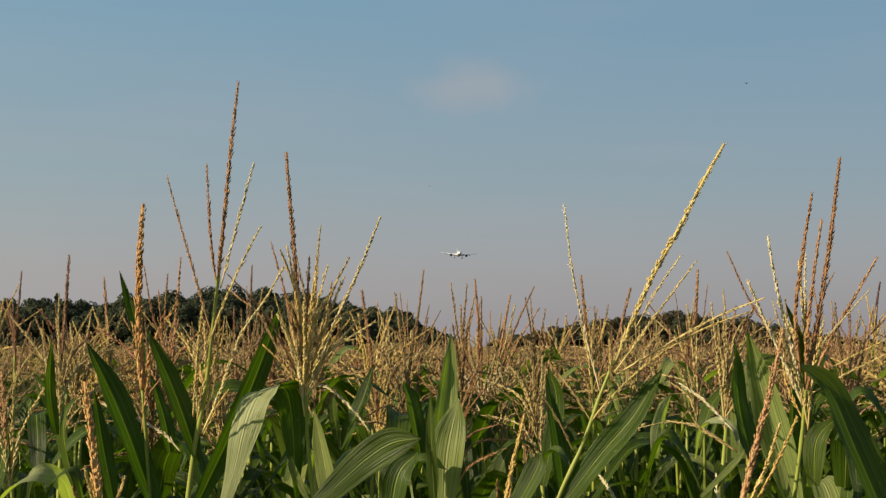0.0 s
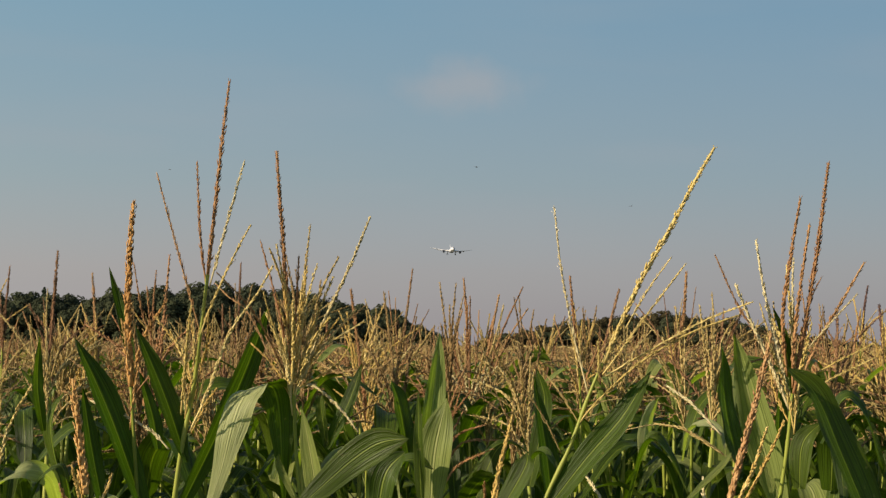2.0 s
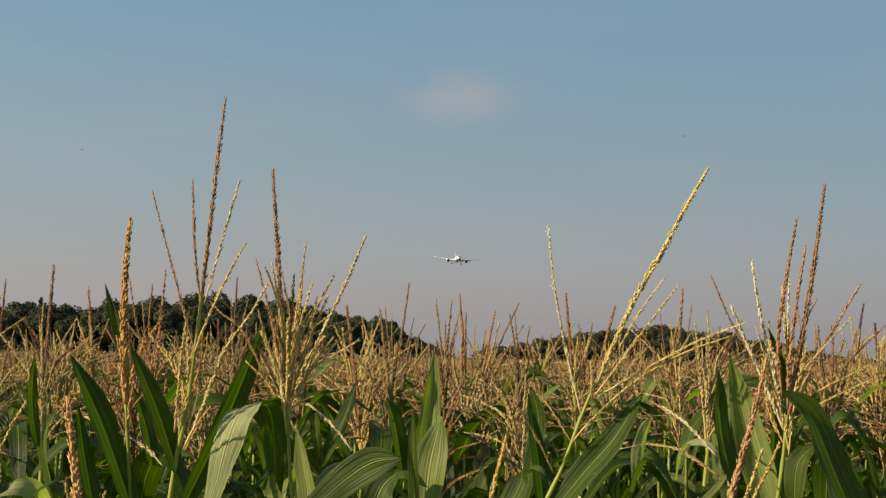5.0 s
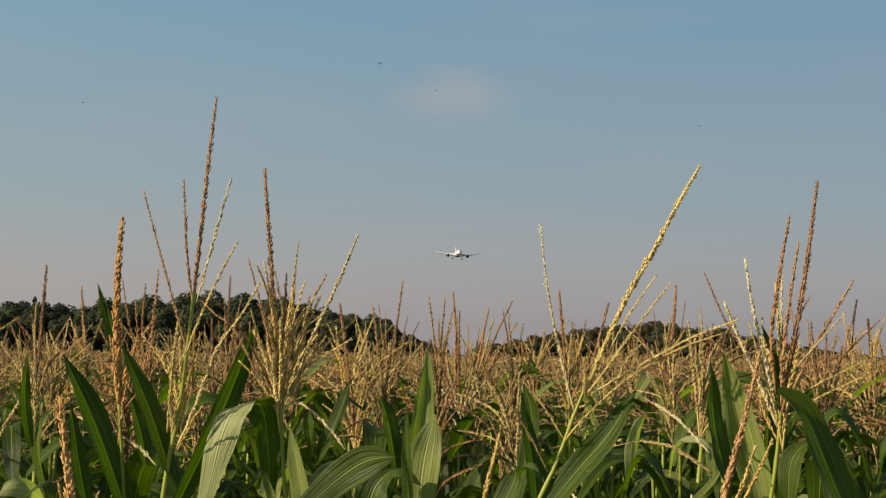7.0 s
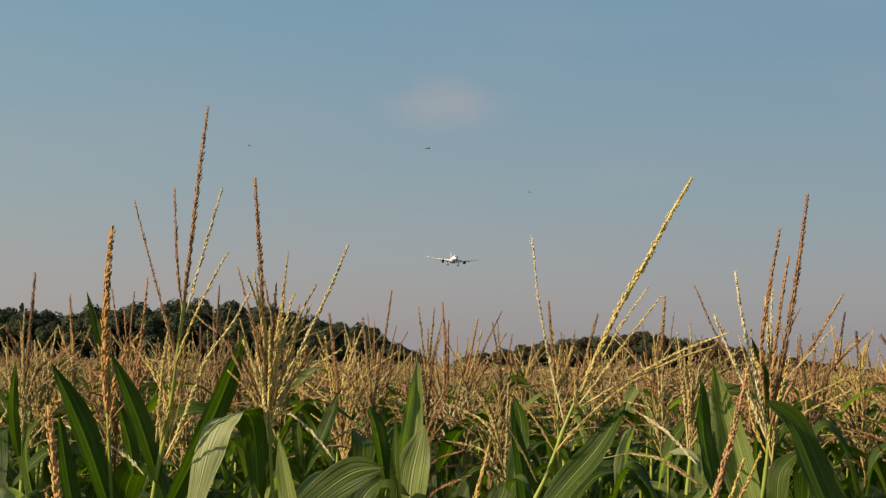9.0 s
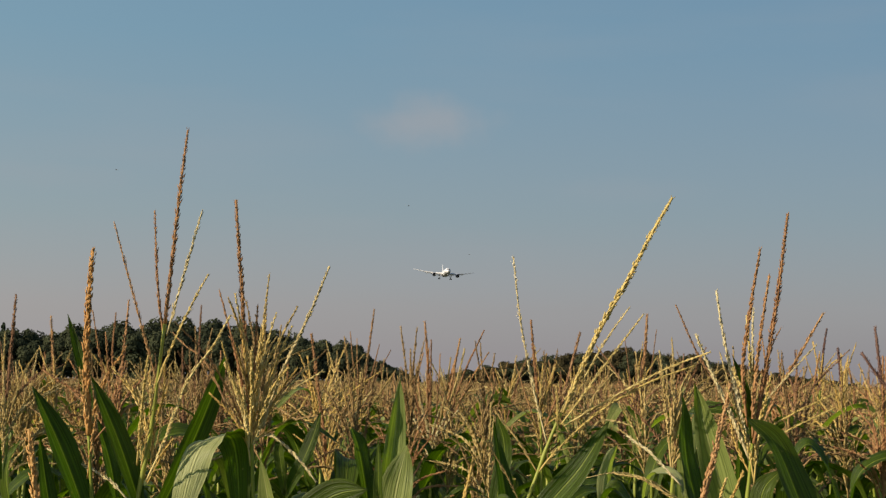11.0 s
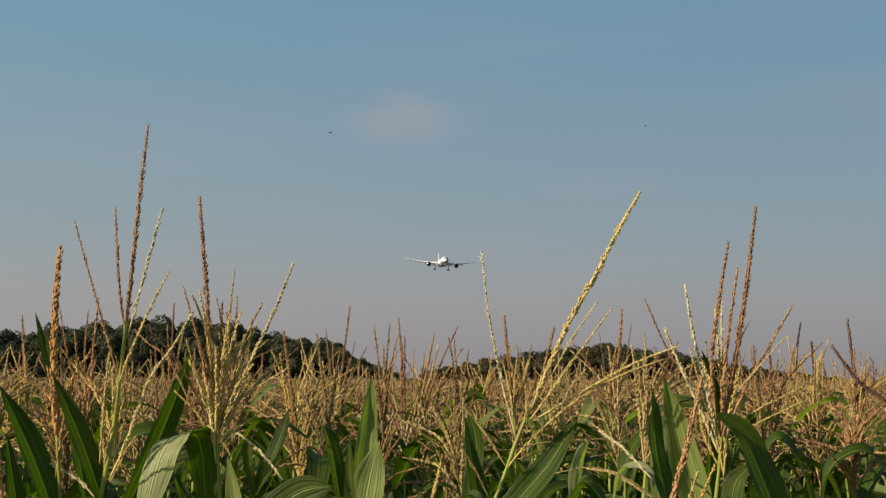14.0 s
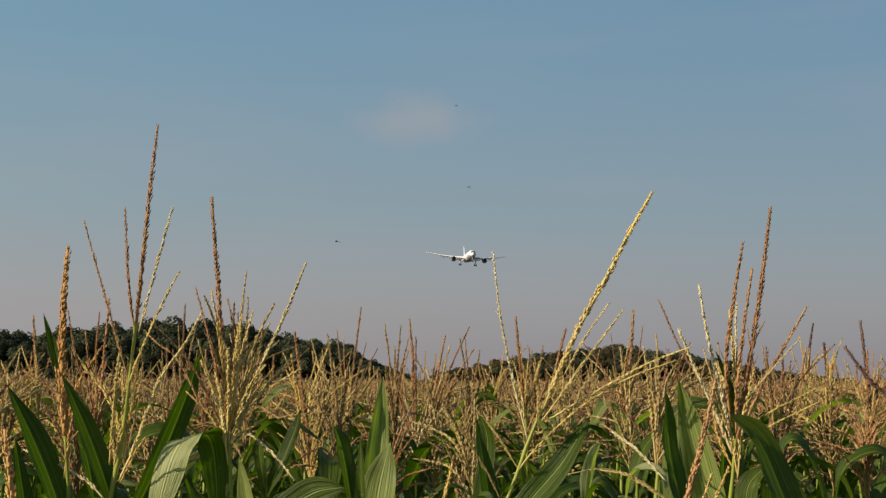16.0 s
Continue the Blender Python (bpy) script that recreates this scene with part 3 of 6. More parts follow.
def far_field():
    rng = random.Random(77)
    spots = field_spots(rng, 3.7, 9.6, 4.6)
    rng.shuffle(spots)
    half = len(spots) // 2
    joined_field("maize_rows", spots[:half], 0, HUSK_FAR, rng, "crowded maize with dry brown tassels and dark green leaves")
    joined_field("maize_rows", spots[half:], 0, HUSK_TAN, rng, "crowded maize with straw-yellow tassels and green leaves")
    rng = random.Random(9)
    spots = field_spots(rng, 9.7, 26, 4.0)
    half = len(spots) // 2
    rng.shuffle(spots)
    joined_field("maize_rows", spots[:half], 1, HUSK_FAR, rng, "dense rows of maize with tan tassels and green leaves")
    joined_field("maize_rows", spots[half:], 1, HUSK_TAN, rng, "dense rows of maize with straw-coloured dry tassels")
    joined_field("maize_rows", field_spots(rng, 26, 80, 2.6), 2, HUSK_FAR, rng, "distant rows of maize with tan tassels")
    joined_field("maize_rows", field_spots(rng, 80, 260, 0.5), 3, HUSK_FAR, rng, "far maize field reaching towards the wood")


far_field()


# ---- ground ----
def ground():
    g = Geo()
    rings = [0.01, 2, 5, 10, 25, 60, 150, 300, 600, 1500, 4000]
    n = 48
    for r in rings:
        for k in range(n):
            a = 2 * math.pi * k / n
            x, y = r * math.cos(a), r * math.sin(a)
            z = 0.03 * noise.noise(Vector((x * 0.5, y * 0.5, 0))) if r < 400 else 0
            g.v.append((x, y, z - 0.02))
    for i in range(len(rings) - 1):
        for k in range(n):
            k1 = (k + 1) % n
            g.face((i * n + k, i * n + k1, (i + 1) * n + k1, (i + 1) * n + k))
    tagged(new("ground", g.mesh("ground", [SOIL])), "dark tilled soil of the field", "ground", kind="structure")


ground()


# ---- wood on the skyline ----
def tree(seed, conifer=False, dry=False):
    """A 10 m tree: tapered trunk, limbs, and a crown of many small leaf sprays with gaps."""
    rng = random.Random(seed)
    root = new("fir_tree" if conifer else "broadleaf_tree")
    t = Geo()
    t.tube(curve([(0, 0, -0.3), (rng.uniform(-.2, .2), rng.uniform(-.2, .2), 3), (rng.uniform(-.4, .4), rng.uniform(-.4, .4), 9.3 if conifer else 7.5)], 8),
           [0.24 - 0.025 * i for i in range(9)], 7)
    c = Geo()

    def spray(p, r, out=Vector((0, 0, 1))):
        nrm = (out + 0.28 * Vector((rng.gauss(0, 1), rng.gauss(0, 1), rng.gauss(0, 1)))).normalized()
        a = nrm.cross(Vector((rng.gauss(0, 1), rng.gauss(0, 1), rng.gauss(0, 1)))).normalized()
        b = nrm.cross(a)
        s = len(c.v)
        n = 5
        for k in range(n):
            q = 2 * math.pi * k / n
            rr = r * rng.uniform(0.55, 1.2)
            c.v.append(tuple(p + a * math.cos(q) * rr + b * math.sin(q) * rr + a.cross(b) * rng.uniform(-0.3, 0.3) * r))
        c.face(range(s, s + n))

    if conifer:
        for k in range(1300):
            z = 1.0 + 9.0 * rng.random() ** 1.3
            rad = (10.1 - z) * 0.36 * (0.75 + 0.35 * math.sin(z * 6.0)) * math.sqrt(rng.random())
            q = rng.uniform(0, 6.3)
            spray(Vector((math.cos(q) * rad, math.sin(q) * rad, z - rad * 0.25)), rng.uniform(0.2, 0.36), Vector((math.cos(q), math.sin(q), 0.7)).normalized())
    else:
        tops = []
        for k in range(rng.randint(12, 15)):
            q, u = rng.uniform(0, 6.3), rng.random()
            z = 1.0 + 7.8 * u
            rad = (3.4 if z < 6.5 else 3.4 - (z - 6.5) * 0.85) * math.sqrt(rng.uniform(0.1, 1))
            tops.append((Vector((math.cos(q) * rad, math.sin(q) * rad, z)), rng.uniform(1.0, 1.9)))
        for p, r in tops:
            t.tube([(0, 0, max(1.5, p.z * 0.55)), tuple(p * 0.6 + Vector((0, 0, p.z * 0.25))), tuple(p)], [0.10, 0.07, 0.03], 5)
            for k in range(int(170 * r)):
                d = Vector((rng.gauss(0, 1), rng.gauss(0, 1), rng.gauss(0, 0.8))).normalized()
                spray(p + d * r * rng.uniform(0.78, 1.04), rng.uniform(0.15, 0.29), d)
    part("trunk", t, [BARK], root)
    part("crown", c, [FIR_LEAF if conifer else DRY_LEAF if dry else TREE_LEAF], root, smooth=False)
    tagged(root, "dark green conifer in the wood beyond the field" if conifer else "brownish drought-worn broadleaf tree in the wood beyond the field" if dry else "dark green broadleaf tree in the wood beyond the field",
           "tree", "trees of the wood")
    return root


TREES = [tree(s) for s in range(7)]
FIRS = [tree(s + 50, True) for s in range(3)]
DRY = [tree(s + 80, dry=True) for s in range(5)]

# skyline of the wood: sideways place at 380 m and height of the tops, metres
SKYLINE_WEST = [(-122, 15.0), (-106, 14.6), (-100, 15.2), (-89, 13.4), (-83, 15.8), (-64, 16.8), (-51, 16.3), (-40, 16.0), (-30, 14.0), (-24, 12.8),
                (-18, 12.6), (-12, 12.0), (-8, 9.2), (-3, 7.0), (1, 4.8), (5, 3.2)]
SKYLINE_EAST = [(13, 3.4), (20, 5.0), (29, 7.0), (36, 8.2), (46, 9.6), (53, 10.2), (64, 10.7), (69, 10.2), (79, 8.8), (90, 6.6), (98, 5.2), (108, 3.8), (118, 2.9)]


def height_at(line, x):
    for (x0, h0), (x1, h1) in zip(line, line[1:]):
        if x0 <= x <= x1:
            return h0 + (h1 - h0) * (x - x0) / (x1 - x0)
    return 0


def plant_wood():
    rng = random.Random(31)
    used = {}
    for line in (SKYLINE_WEST, SKYLINE_EAST):
        for row in range(3):
            x = line[0][0] + row
            while x < line[-1][0]:
                h = height_at(line, x) * (0.74, 0.9, 1.0)[row] * rng.uniform(0.93, 1.05)
                y = 380 + (-7, 0, 8)[row] + rng.uniform(-2, 2)
                fir = -116 < x < -90 and row == 2 and rng.random() < 0.55
                src = rng.choice(FIRS if fir else DRY if line is SKYLINE_EAST and rng.random() < 0.7 else TREES)
                k = h / (10.1 if fir else 9.6)
                wide = min(1.7, max(k, 0.85))
                m = pose(x * y / 380, y, 0, 0, 0, rng.uniform(0, 360)) @ Matrix.Diagonal((wide, wide, k, 1))
                place(src, m, used)
                x += (2.4 if fir else 3.2) * wide * rng.uniform(0.7, 1.15)
    for src in TREES + FIRS + DRY:
        if src.name not in used:
            src.matrix_basis = pose(-60 + 9 * rng.random(), 392, 0)


plant_wood()


# ---- airliner ----
def ring_surface(g, rings, sides, mat=0, close=True):
    """Skin over elliptical rings (x, y, z, rx, rz)."""
    s0 = len(g.v)
    for x, y, z, rx, rz in rings:
        for k in range(sides):
            a = 2 * math.pi * k / sides
            g.v.append((x + rx * math.cos(a), y, z + rz * math.sin(a)))
    for i in range(len(rings) - 1):
        for k in range(sides):
            k1 = (k + 1) % sides
            g.face((s0 + i * sides + k, s0 + i * sides + k1, s0 + (i + 1) * sides + k1, s0 + (i + 1) * sides + k), mat)
    if close:
        g.face(range(s0, s0 + sides), mat)
        e = s0 + (len(rings) - 1) * sides
        g.face(range(e, e + sides), mat)


def foil(g, stations, mat=0, vertical=False):
    """Aerofoil solid through stations (span, leading y, chord, lift, thickness)."""
    prof = [(0, 0), (0.04, 0.5), (0.2, 0.95), (0.45, 0.9), (0.75, 0.45), (1, 0.02), (0.75, -0.3), (0.45, -0.6), (0.2, -0.6), (0.04, -0.35)]
    s0, n = len(g.v), len(prof)
    for sp, ly, ch, up, th in stations:
        for c, h in prof:
            g.v.append((h * th, ly + c * ch, sp) if vertical else (sp, ly + c * ch, up + h * th))
    for i in range(len(stations) - 1):
        for k in range(n):
            k1 = (k + 1) % n
            g.face((s0 + i * n + k, s0 + i * n + k1, s0 + (i + 1) * n + k1, s0 + (i + 1) * n + k), mat)
    g.face(range(s0, s0 + n), mat)
    g.face(range(s0 + (len(stations) - 1) * n, s0 + len(stations) * n), mat)


def wheel(parent, x, y, z, r, w):
    g = Geo()
    prof = [(-w / 2, r * 0.6), (-w / 2, r * 0.9), (-w / 3, r), (w / 3, r), (w / 2, r * 0.9), (w / 2, r * 0.6)]
    n = 18
    for px, pr in prof:
        for k in range(n):
            a = 2 * math.pi * k / n
            g.v.append((px, pr * math.cos(a), pr * math.sin(a)))
    for i in range(len(prof) - 1):
        for k in range(n):
            k1 = (k + 1) % n
            g.face((i * n + k, i * n + k1, (i + 1) * n + k1, (i + 1) * n + k))
    g.face(range(n)), g.face(range(n * 5, n * 6))
    ob = part("wheel", g, [TYRE], parent)
    ob.location = (x, y, z)


def airliner():
    """Twin-engined wide-body, 60 m span, 57 m long, nose towards -y, origin at mid-wing."""
    root = new("airliner")
    g = Geo()
    ring_surface(g, [(0, -25.0, -0.9, 0.05, 0.05), (0, -24.7, -0.85, 0.7, 0.65), (0, -23.6, -0.6, 1.5, 1.45), (0, -22, -0.3, 2.2, 2.15), (0, -20, -0.08, 2.65, 2.7),
                     (0, -17.5, 0, 2.88, 2.97), (0, 10, 0, 2.88, 2.97), (0, 16, 0.3, 2.6, 2.6), (0, 22, 0.9, 1.9, 1.9), (0, 28, 1.6, 0.9, 0.95), (0, 31.5, 1.95, 0.15, 0.2)], 32)
    part("fuselage", g, [PLANE_WHITE], root, "glossy white fuselage")
    g = Geo()
    ring_surface(g, [(0, -9, -2.2, 1.0, 0.4), (0, -6, -2.3, 2.7, 1.1), (0, 3, -2.3, 2.9, 1.25), (0, 7, -2.2, 2.5, 1.0), (0, 11, -2.0, 0.8, 0.4)], 20)
    part("wing_fairing", g, [PLANE_BELLY], root)
    # six panes of the windscreen, 4 cm proud of the nose
    for k in range(6):
        g = Geo()
        for y, cz, r in ((-23.55, -0.59, 1.53), (-22.35, -0.36, 2.07)):
            for a in (0.62 + 0.318 * k, 0.62 + 0.318 * k + 0.29):
                g.v.append(((r + 0.04) * math.cos(a), y - 0.03, cz + (r + 0.04) * math.sin(a)))
        g.face((0, 1, 3, 2))
        part("cockpit_window", g, [PLANE_DARK], root, "dark cockpit glazing", False)
    # grey-painted belly, a shell just outside the white skin
    g = Geo()
    for y, cz, rx, rz in ((-22, -0.3, 2.2, 2.15), (-20, -0.08, 2.65, 2.7), (-17.5, 0, 2.88, 2.97), (10, 0, 2.88, 2.97), (16, 0.3, 2.6, 2.6)):
        for j in range(13):
            a = math.pi * (1.14 + 0.72 * j / 12)
            g.v.append(((rx + 0.03) * math.cos(a), y, cz + (rz + 0.03) * math.sin(a)))
    for i in range(4):
        for j in range(12):
            g.face((i * 13 + j, i * 13 + j + 1, i * 13 + j + 14, i * 13 + j + 13))
    part("belly", g, [PLANE_BELLY], root, "grey-painted underside")
    for side in (-1, 1):
        g = Geo()
        foil(g, [(side * 1.5, -8.2, 13.0, -1.5, 1.35), (side * 9.5, -1.9, 7.6, -0.75, 0.85), (side * 19, 5.0, 4.6, 0.75, 0.45),
                 (side * 26, 10.2, 2.9, 2.4, 0.28), (side * 28.6, 12.9, 1.6, 3.15, 0.16), (side * 30, 15.2, 0.5, 3.6, 0.06)])
        wing = part("wing", g, [PLANE_GREY], root, "pale grey swept wing with raked tip")
        g = Geo()
        foil(g, [(side * 3.4, 4.2, 3.2, -2.2, 0.3), (side * 9.3, 5.5, 2.4, -1.35, 0.25)])
        part("flap", g, [PLANE_GREY], wing)
        g = Geo()
        foil(g, [(side * 10.4, 5.6, 2.0, -1.15, 0.2), (side * 19, 9.2, 1.4, 0.2, 0.15)])
        part("flap", g, [PLANE_GREY], wing)
        for fx, fy in ((6.0, 3.6), (13, 6.3), (17, 8.2)):
            g = Geo()
            z = -1.9 + (fx - 6) * 0.16
            ring_surface(g, [(side * fx, fy - 3, z + .25, 0.05, 0.05), (side * fx, fy - 1, z - 0.1, 0.3, 0.4), (side * fx, fy + 1.6, z - 0.35, 0.26, 0.38), (side * fx, fy + 3.2, z - 0.7, 0.04, 0.06)], 10)
            part("flap_fairing", g, [PLANE_GREY], wing)
        # engine
        ex, ey, ez = side * 11.2, -6.0, -2.55
        g = Geo()
        ring_surface(g, [(ex, ey + 0.5, ez, 1.30, 1.30), (ex, ey + 0.1, ez, 1.42, 1.42), (ex, ey, ez, 1.55, 1.55), (ex, ey + 0.35, ez, 1.75, 1.75), (ex, ey + 1.8, ez, 1.86, 1.86),
                         (ex, ey + 3.6, ez, 1.72, 1.72), (ex, ey + 4.8, ez, 1.42, 1.42), (ex, ey + 4.6, ez, 1.25, 1.25)], 28, close=False)
        eng = part("engine", g, [PLANE_BLUE], root, "dark blue engine nacelle under the wing")
        g = Geo()
        ring_surface(g, [(ex, ey + 0.48, ez, 1.29, 1.29), (ex, ey + 0.04, ez, 1.45, 1.45), (ex, ey - 0.05, ez, 1.56, 1.56), (ex, ey + 0.36, ez, 1.765, 1.765)], 28, close=False)
        part("inlet_lip", g, [PLANE_METAL], eng, "bare metal inlet lip")
        g = Geo()
        g.v.append((ex, ey + 0.35, ez))
        for r, dy in ((0.36, 0.0), (1.29, 0.15)):
            for k in range(36):
                a = 2 * math.pi * k / 36
                g.v.append((ex + r * math.cos(a), ey + 0.95 + (dy if k % 2 else -dy), ez + r * math.sin(a)))
        for k in range(36):
            k1 = (k + 1) % 36
            g.face((0, 1 + k, 1 + k1))
            g.face((1 + k, 37 + k, 37 + k1, 1 + k1))
        part("fan", g, [PLANE_DARK], eng)
        g = Geo()
        ring_surface(g, [(ex, ey + 3.6, ez, 0.95, 0.95), (ex, ey + 5.6, ez, 0.7, 0.7), (ex, ey + 6.8, ez, 0.1, 0.1)], 16)
        part("exhaust", g, [PLANE_METAL], eng)
        g = Geo()
        foil(g, [(ez + 1.3, ey + 1.2, 5.0, 0, 0.5), (ez + 2.5, ey + 4.0, 6.5, 0, 0.4)], vertical=True)
        g.v = [(x + ex, y, z) for x, y, z in g.v]
        part("pylon", g, [PLANE_GREY], eng)
        # stabiliser
        g = Geo()
        foil(g, [(side * 0.8, 23.2, 5.2, 1.5, 0.5), (side * 9.6, 29.3, 1.9, 2.3, 0.18)])
        part("stabiliser", g, [PLANE_WHITE], root)
        # main gear
        g = Geo()
        gx, gy = side * 5.5, 2.2
        g.tube([(gx, gy, -1.8), (gx, gy, -5.6)], [0.24, 0.2], 10)
        g.tube([(gx, gy - 1.25, -5.65), (gx, gy + 1.25, -5.55)], [0.16, 0.16], 8)
        g.tube([(gx, gy, -4.6), (gx - side * 2.2, gy - 0.3, -2.4)], [0.1, 0.1], 6)
        for dy in (-0.75, 0.75):
            g.tube([(gx - 0.7, gy + dy, -5.6), (gx + 0.7, gy + dy, -5.6)], [0.12, 0.12], 8)
        gear = part("main_gear", g, [PLANE_GREY], root)
        for dy in (-0.75, 0.75):
            for dx in (-0.7, 0.7):
                wheel(gear, gx + dx, gy + dy, -5.6, 0.66, 0.5)
        g = Geo()
        g.v += [(gx + side * 0.55, gy - 0.8, -2.0), (gx + side * 0.55, gy + 0.8, -2.0), (gx + side * 0.4, gy + 0.7, -4.4), (gx + side * 0.4, gy - 0.7, -4.4)]
        g.v += [(x + side * 0.08, y, z) for x, y, z in g.v]
        for f in ((0, 1, 2, 3), (7, 6, 5, 4), (0, 4, 5, 1), (1, 5, 6, 2), (2, 6, 7, 3), (3, 7, 4, 0)):
            g.face(f)
        part("gear_door", g, [PLANE_WHITE], gear, smooth=False)
    g = Geo()
    foil(g, [(2.2, 20.0, 8.6, 0, 0.55), (11.0, 28.2, 3.0, 0, 0.2)], vertical=True)
    part("tail_fin", g, [PLANE_WHITE], root, "white tail fin")
    g = Geo()
    g.tube([(0, -20.6, -2.3), (0, -20.8, -5.2)], [0.16, 0.12], 8)
    g.tube([(0, -20.6, -3.4), (0, -18.8, -2.6)], [0.08, 0.08], 6)
    g.tube([(-0.4, -20.8, -5.2), (0.4, -20.8, -5.2)], [0.09, 0.09], 6)
    gear = part("nose_gear", g, [PLANE_GREY], root)
    for dx in (-0.36, 0.36):
        wheel(gear, dx, -20.8, -5.2, 0.5, 0.36)
    tagged(root, "white twin-engined airliner descending with landing gear down", "airplane")
    return root


AIRLINER = airliner()


# ---- dragonflies over the field ----
def dragonfly():
    root = new("dragonfly")
    g = Geo()
    g.tube(curve([(0, -0.012, 0), (0, 0.0, 0.001), (0, 0.02, 0), (0, 0.045, -0.002)], 9), [0.005, 0.0065, 0.0068, 0.005, 0.0028, 0.0024, 0.0024, 0.0024, 0.0026, 0.0012], 7)
    part("body", g, [INSECT], root)
    g = Geo()
    ring_surface(g, [(0, -0.017, 0, 0.001, 0.001), (0, -0.0155, 0, 0.005, 0.004), (0, -0.0125, 0, 0.006, 0.0045), (0, -0.011, 0, 0.001, 0.001)], 10)
    part("head", g, [INSECT], root)
    for side in (-1, 1):
        for y, ln in ((-0.004, 0.034), (0.004, 0.032)):
            g = Geo()
            for z in (0.0, 0.0003):
                g.v += [(0.002 * side, y, 0.003 + z), (side * ln * 0.5, y - 0.004, 0.006 + z), (side * ln, y - 0.002, 0.008 + z), (side * ln * 0.95, y + 0.004, 0.008 + z), (side * ln * 0.45, y + 0.006, 0.006 + z)]
            g.face((0, 1, 2, 3, 4)), g.face((9, 8, 7, 6, 5))
            for k in range(5):
                k1 = (k + 1) % 5
                g.face((k, k + 5, k1 + 5, k1))
            part("wing", g, [WING_FILM], root, "thin translucent wing", False)
    tagged(root, "small brown dragonfly hovering above the maize", "dragonfly", "dragonflies over the field")
    return root


# ---- the plants along the near edge of the field, one by one ----
HEROES = []


def hero_plant(label, foot, stem):
    """A plant at its foot, with a jointed stalk through the points to the base of its tassel."""
    root = new("maize_plant")
    root.location = (foot[0], foot[1], 0)
    g = Geo()
    s0 = Vector(stem[0])
    mid = curve([(0, 0, 0), tuple(s0 * 0.4), tuple(s0 * 0.75), tuple(s0 * 0.93)] + stem, 30)
    n = len(mid) - 1
    top = mid[-1].z
    g.tube(mid, [0.0024 + 0.0062 * max(0.0, 1 - q.z / top) ** 0.8 + (0.0008 if i % 5 == 0 else 0) for i, q in enumerate(mid)], 8)
    part("stalk", g, [STEM], root)
    rng = random.Random(int(foot[0] * 1000))
    top, az = stem[0][2], rng.uniform(0, 6)
    for k in range(4):
        az += math.pi + rng.uniform(-0.6, 0.6)
        z = min(top - 0.35, 0.95) - 0.17 * k
        pts, side = random_leaf(rng, z, az, rng.uniform(0.5, 0.62), 0.08, rng.uniform(0.1, 0.4))
        g = Geo()
        g.blade(pts, rng.uniform(0.065, 0.085), side, 12, 0.25, 0.06, rng.uniform(-0.6, 0.6), rng)
        part("leaf", g, [LEAF], root)
    HEROES.append(root)
    return tagged(root, label, "maize plant", "maize plants of the field")


def hero_spike(plant, husk, width, pts):
    rng = random.Random(int(pts[0][0] * 9973 + width * 1e5))
    g = Geo()
    beaded(g, pts, width * 0.30, 0.0029, max(0.0095, width * 0.72), width * 0.13, rng, 0.28, 0.03, 0, 0, 0.5)
    return part("tassel", g, [husk, STEM], plant)


def hero_branch(tassel, husk, width, pts):
    rng = random.Random(int(pts[-1][0] * 9973 + width * 1e5))
    g = Geo()
    beaded(g, pts, width * 0.22, 0.0040, 0.0105, width * 0.15, rng, 0.19, 0.12, 0, 0, 0.35)
    return part("branch", g, [husk, STEM], tassel)


def hero_tuft(tassel, husk, count, base, seed):
    """The short crowded branches low on a tassel."""
    rng = random.Random(seed)
    for way in tassel_ways(rng, count, 0.22, 0.25, 0.55):
        g = Geo()
        beaded(g, [Vector(base) + q - Vector((0, 0, 0.10)) for q in way], 0.0016, 0.0050, 0.0125, 0.0016, rng, 0.2, 0.15, 0, 0)
        part("branch", g, [husk, STEM], tassel)


def hero_anther(tassel, at):
    """A pale spent anther that hangs from a spikelet."""
    g = Geo()
    g.husk(Vector(at), Vector((0.4, -0.1, -0.9)), 0.0058, 0.0010)
    g.husk(Vector(at), Vector((-0.7, 0.1, 0.5)), 0.0045, 0.0009)
    return part("anther", g, [ANTHER], tassel, "whitish dry anther")


def hero_leaf(plant, mat, width, side, pts, wmax, base, fold=0.0):
    rng = random.Random(int(width * 1e5 + pts[0][0] * 977))
    g = Geo()
    g.blade(pts, width, side, 24, fold or rng.uniform(0.2, 0.45), 0.05, rng.uniform(-0.25, 0.25), rng, 0, base, 10, wmax)
    return part("leaf", g, [mat], plant)


p = hero_plant("tall maize plant with long golden-brown tassel spike and thin branches", (-0.461, 2.240), [(0.076, 0.000, 1.508), (0.087, 0.000, 1.601), (0.101, 0.000, 1.677), (0.110, 0.000, 1.762), (0.120, 0.000, 1.857)])
t = hero_spike(p, HUSK_BROWN, 0.0096, [(0.120, 0.000, 1.857), (0.128, 0.000, 1.951), (0.138, 0.000, 2.064), (0.147, 0.000, 2.154)])
hero_branch(t, HUSK_BROWN, 0.0060, [(0.110, 0.000, 1.771), (0.087, -0.017, 1.856), (0.047, -0.042, 2.007)])
hero_branch(t, HUSK_BROWN, 0.0074, [(0.118, 0.000, 1.839), (0.107, 0.003, 1.917), (0.099, 0.007, 2.030)])
hero_branch(t, HUSK_CREAM, 0.0069, [(0.123, 0.000, 1.839), (0.148, -0.021, 1.924), (0.179, -0.051, 2.025)])
hero_branch(t, HUSK_YELLOW, 0.0065, [(0.109, 0.000, 1.761), (0.123, -0.008, 1.798), (0.146, -0.019, 1.850), (0.170, -0.032, 1.897), (0.190, -0.047, 1.930)])
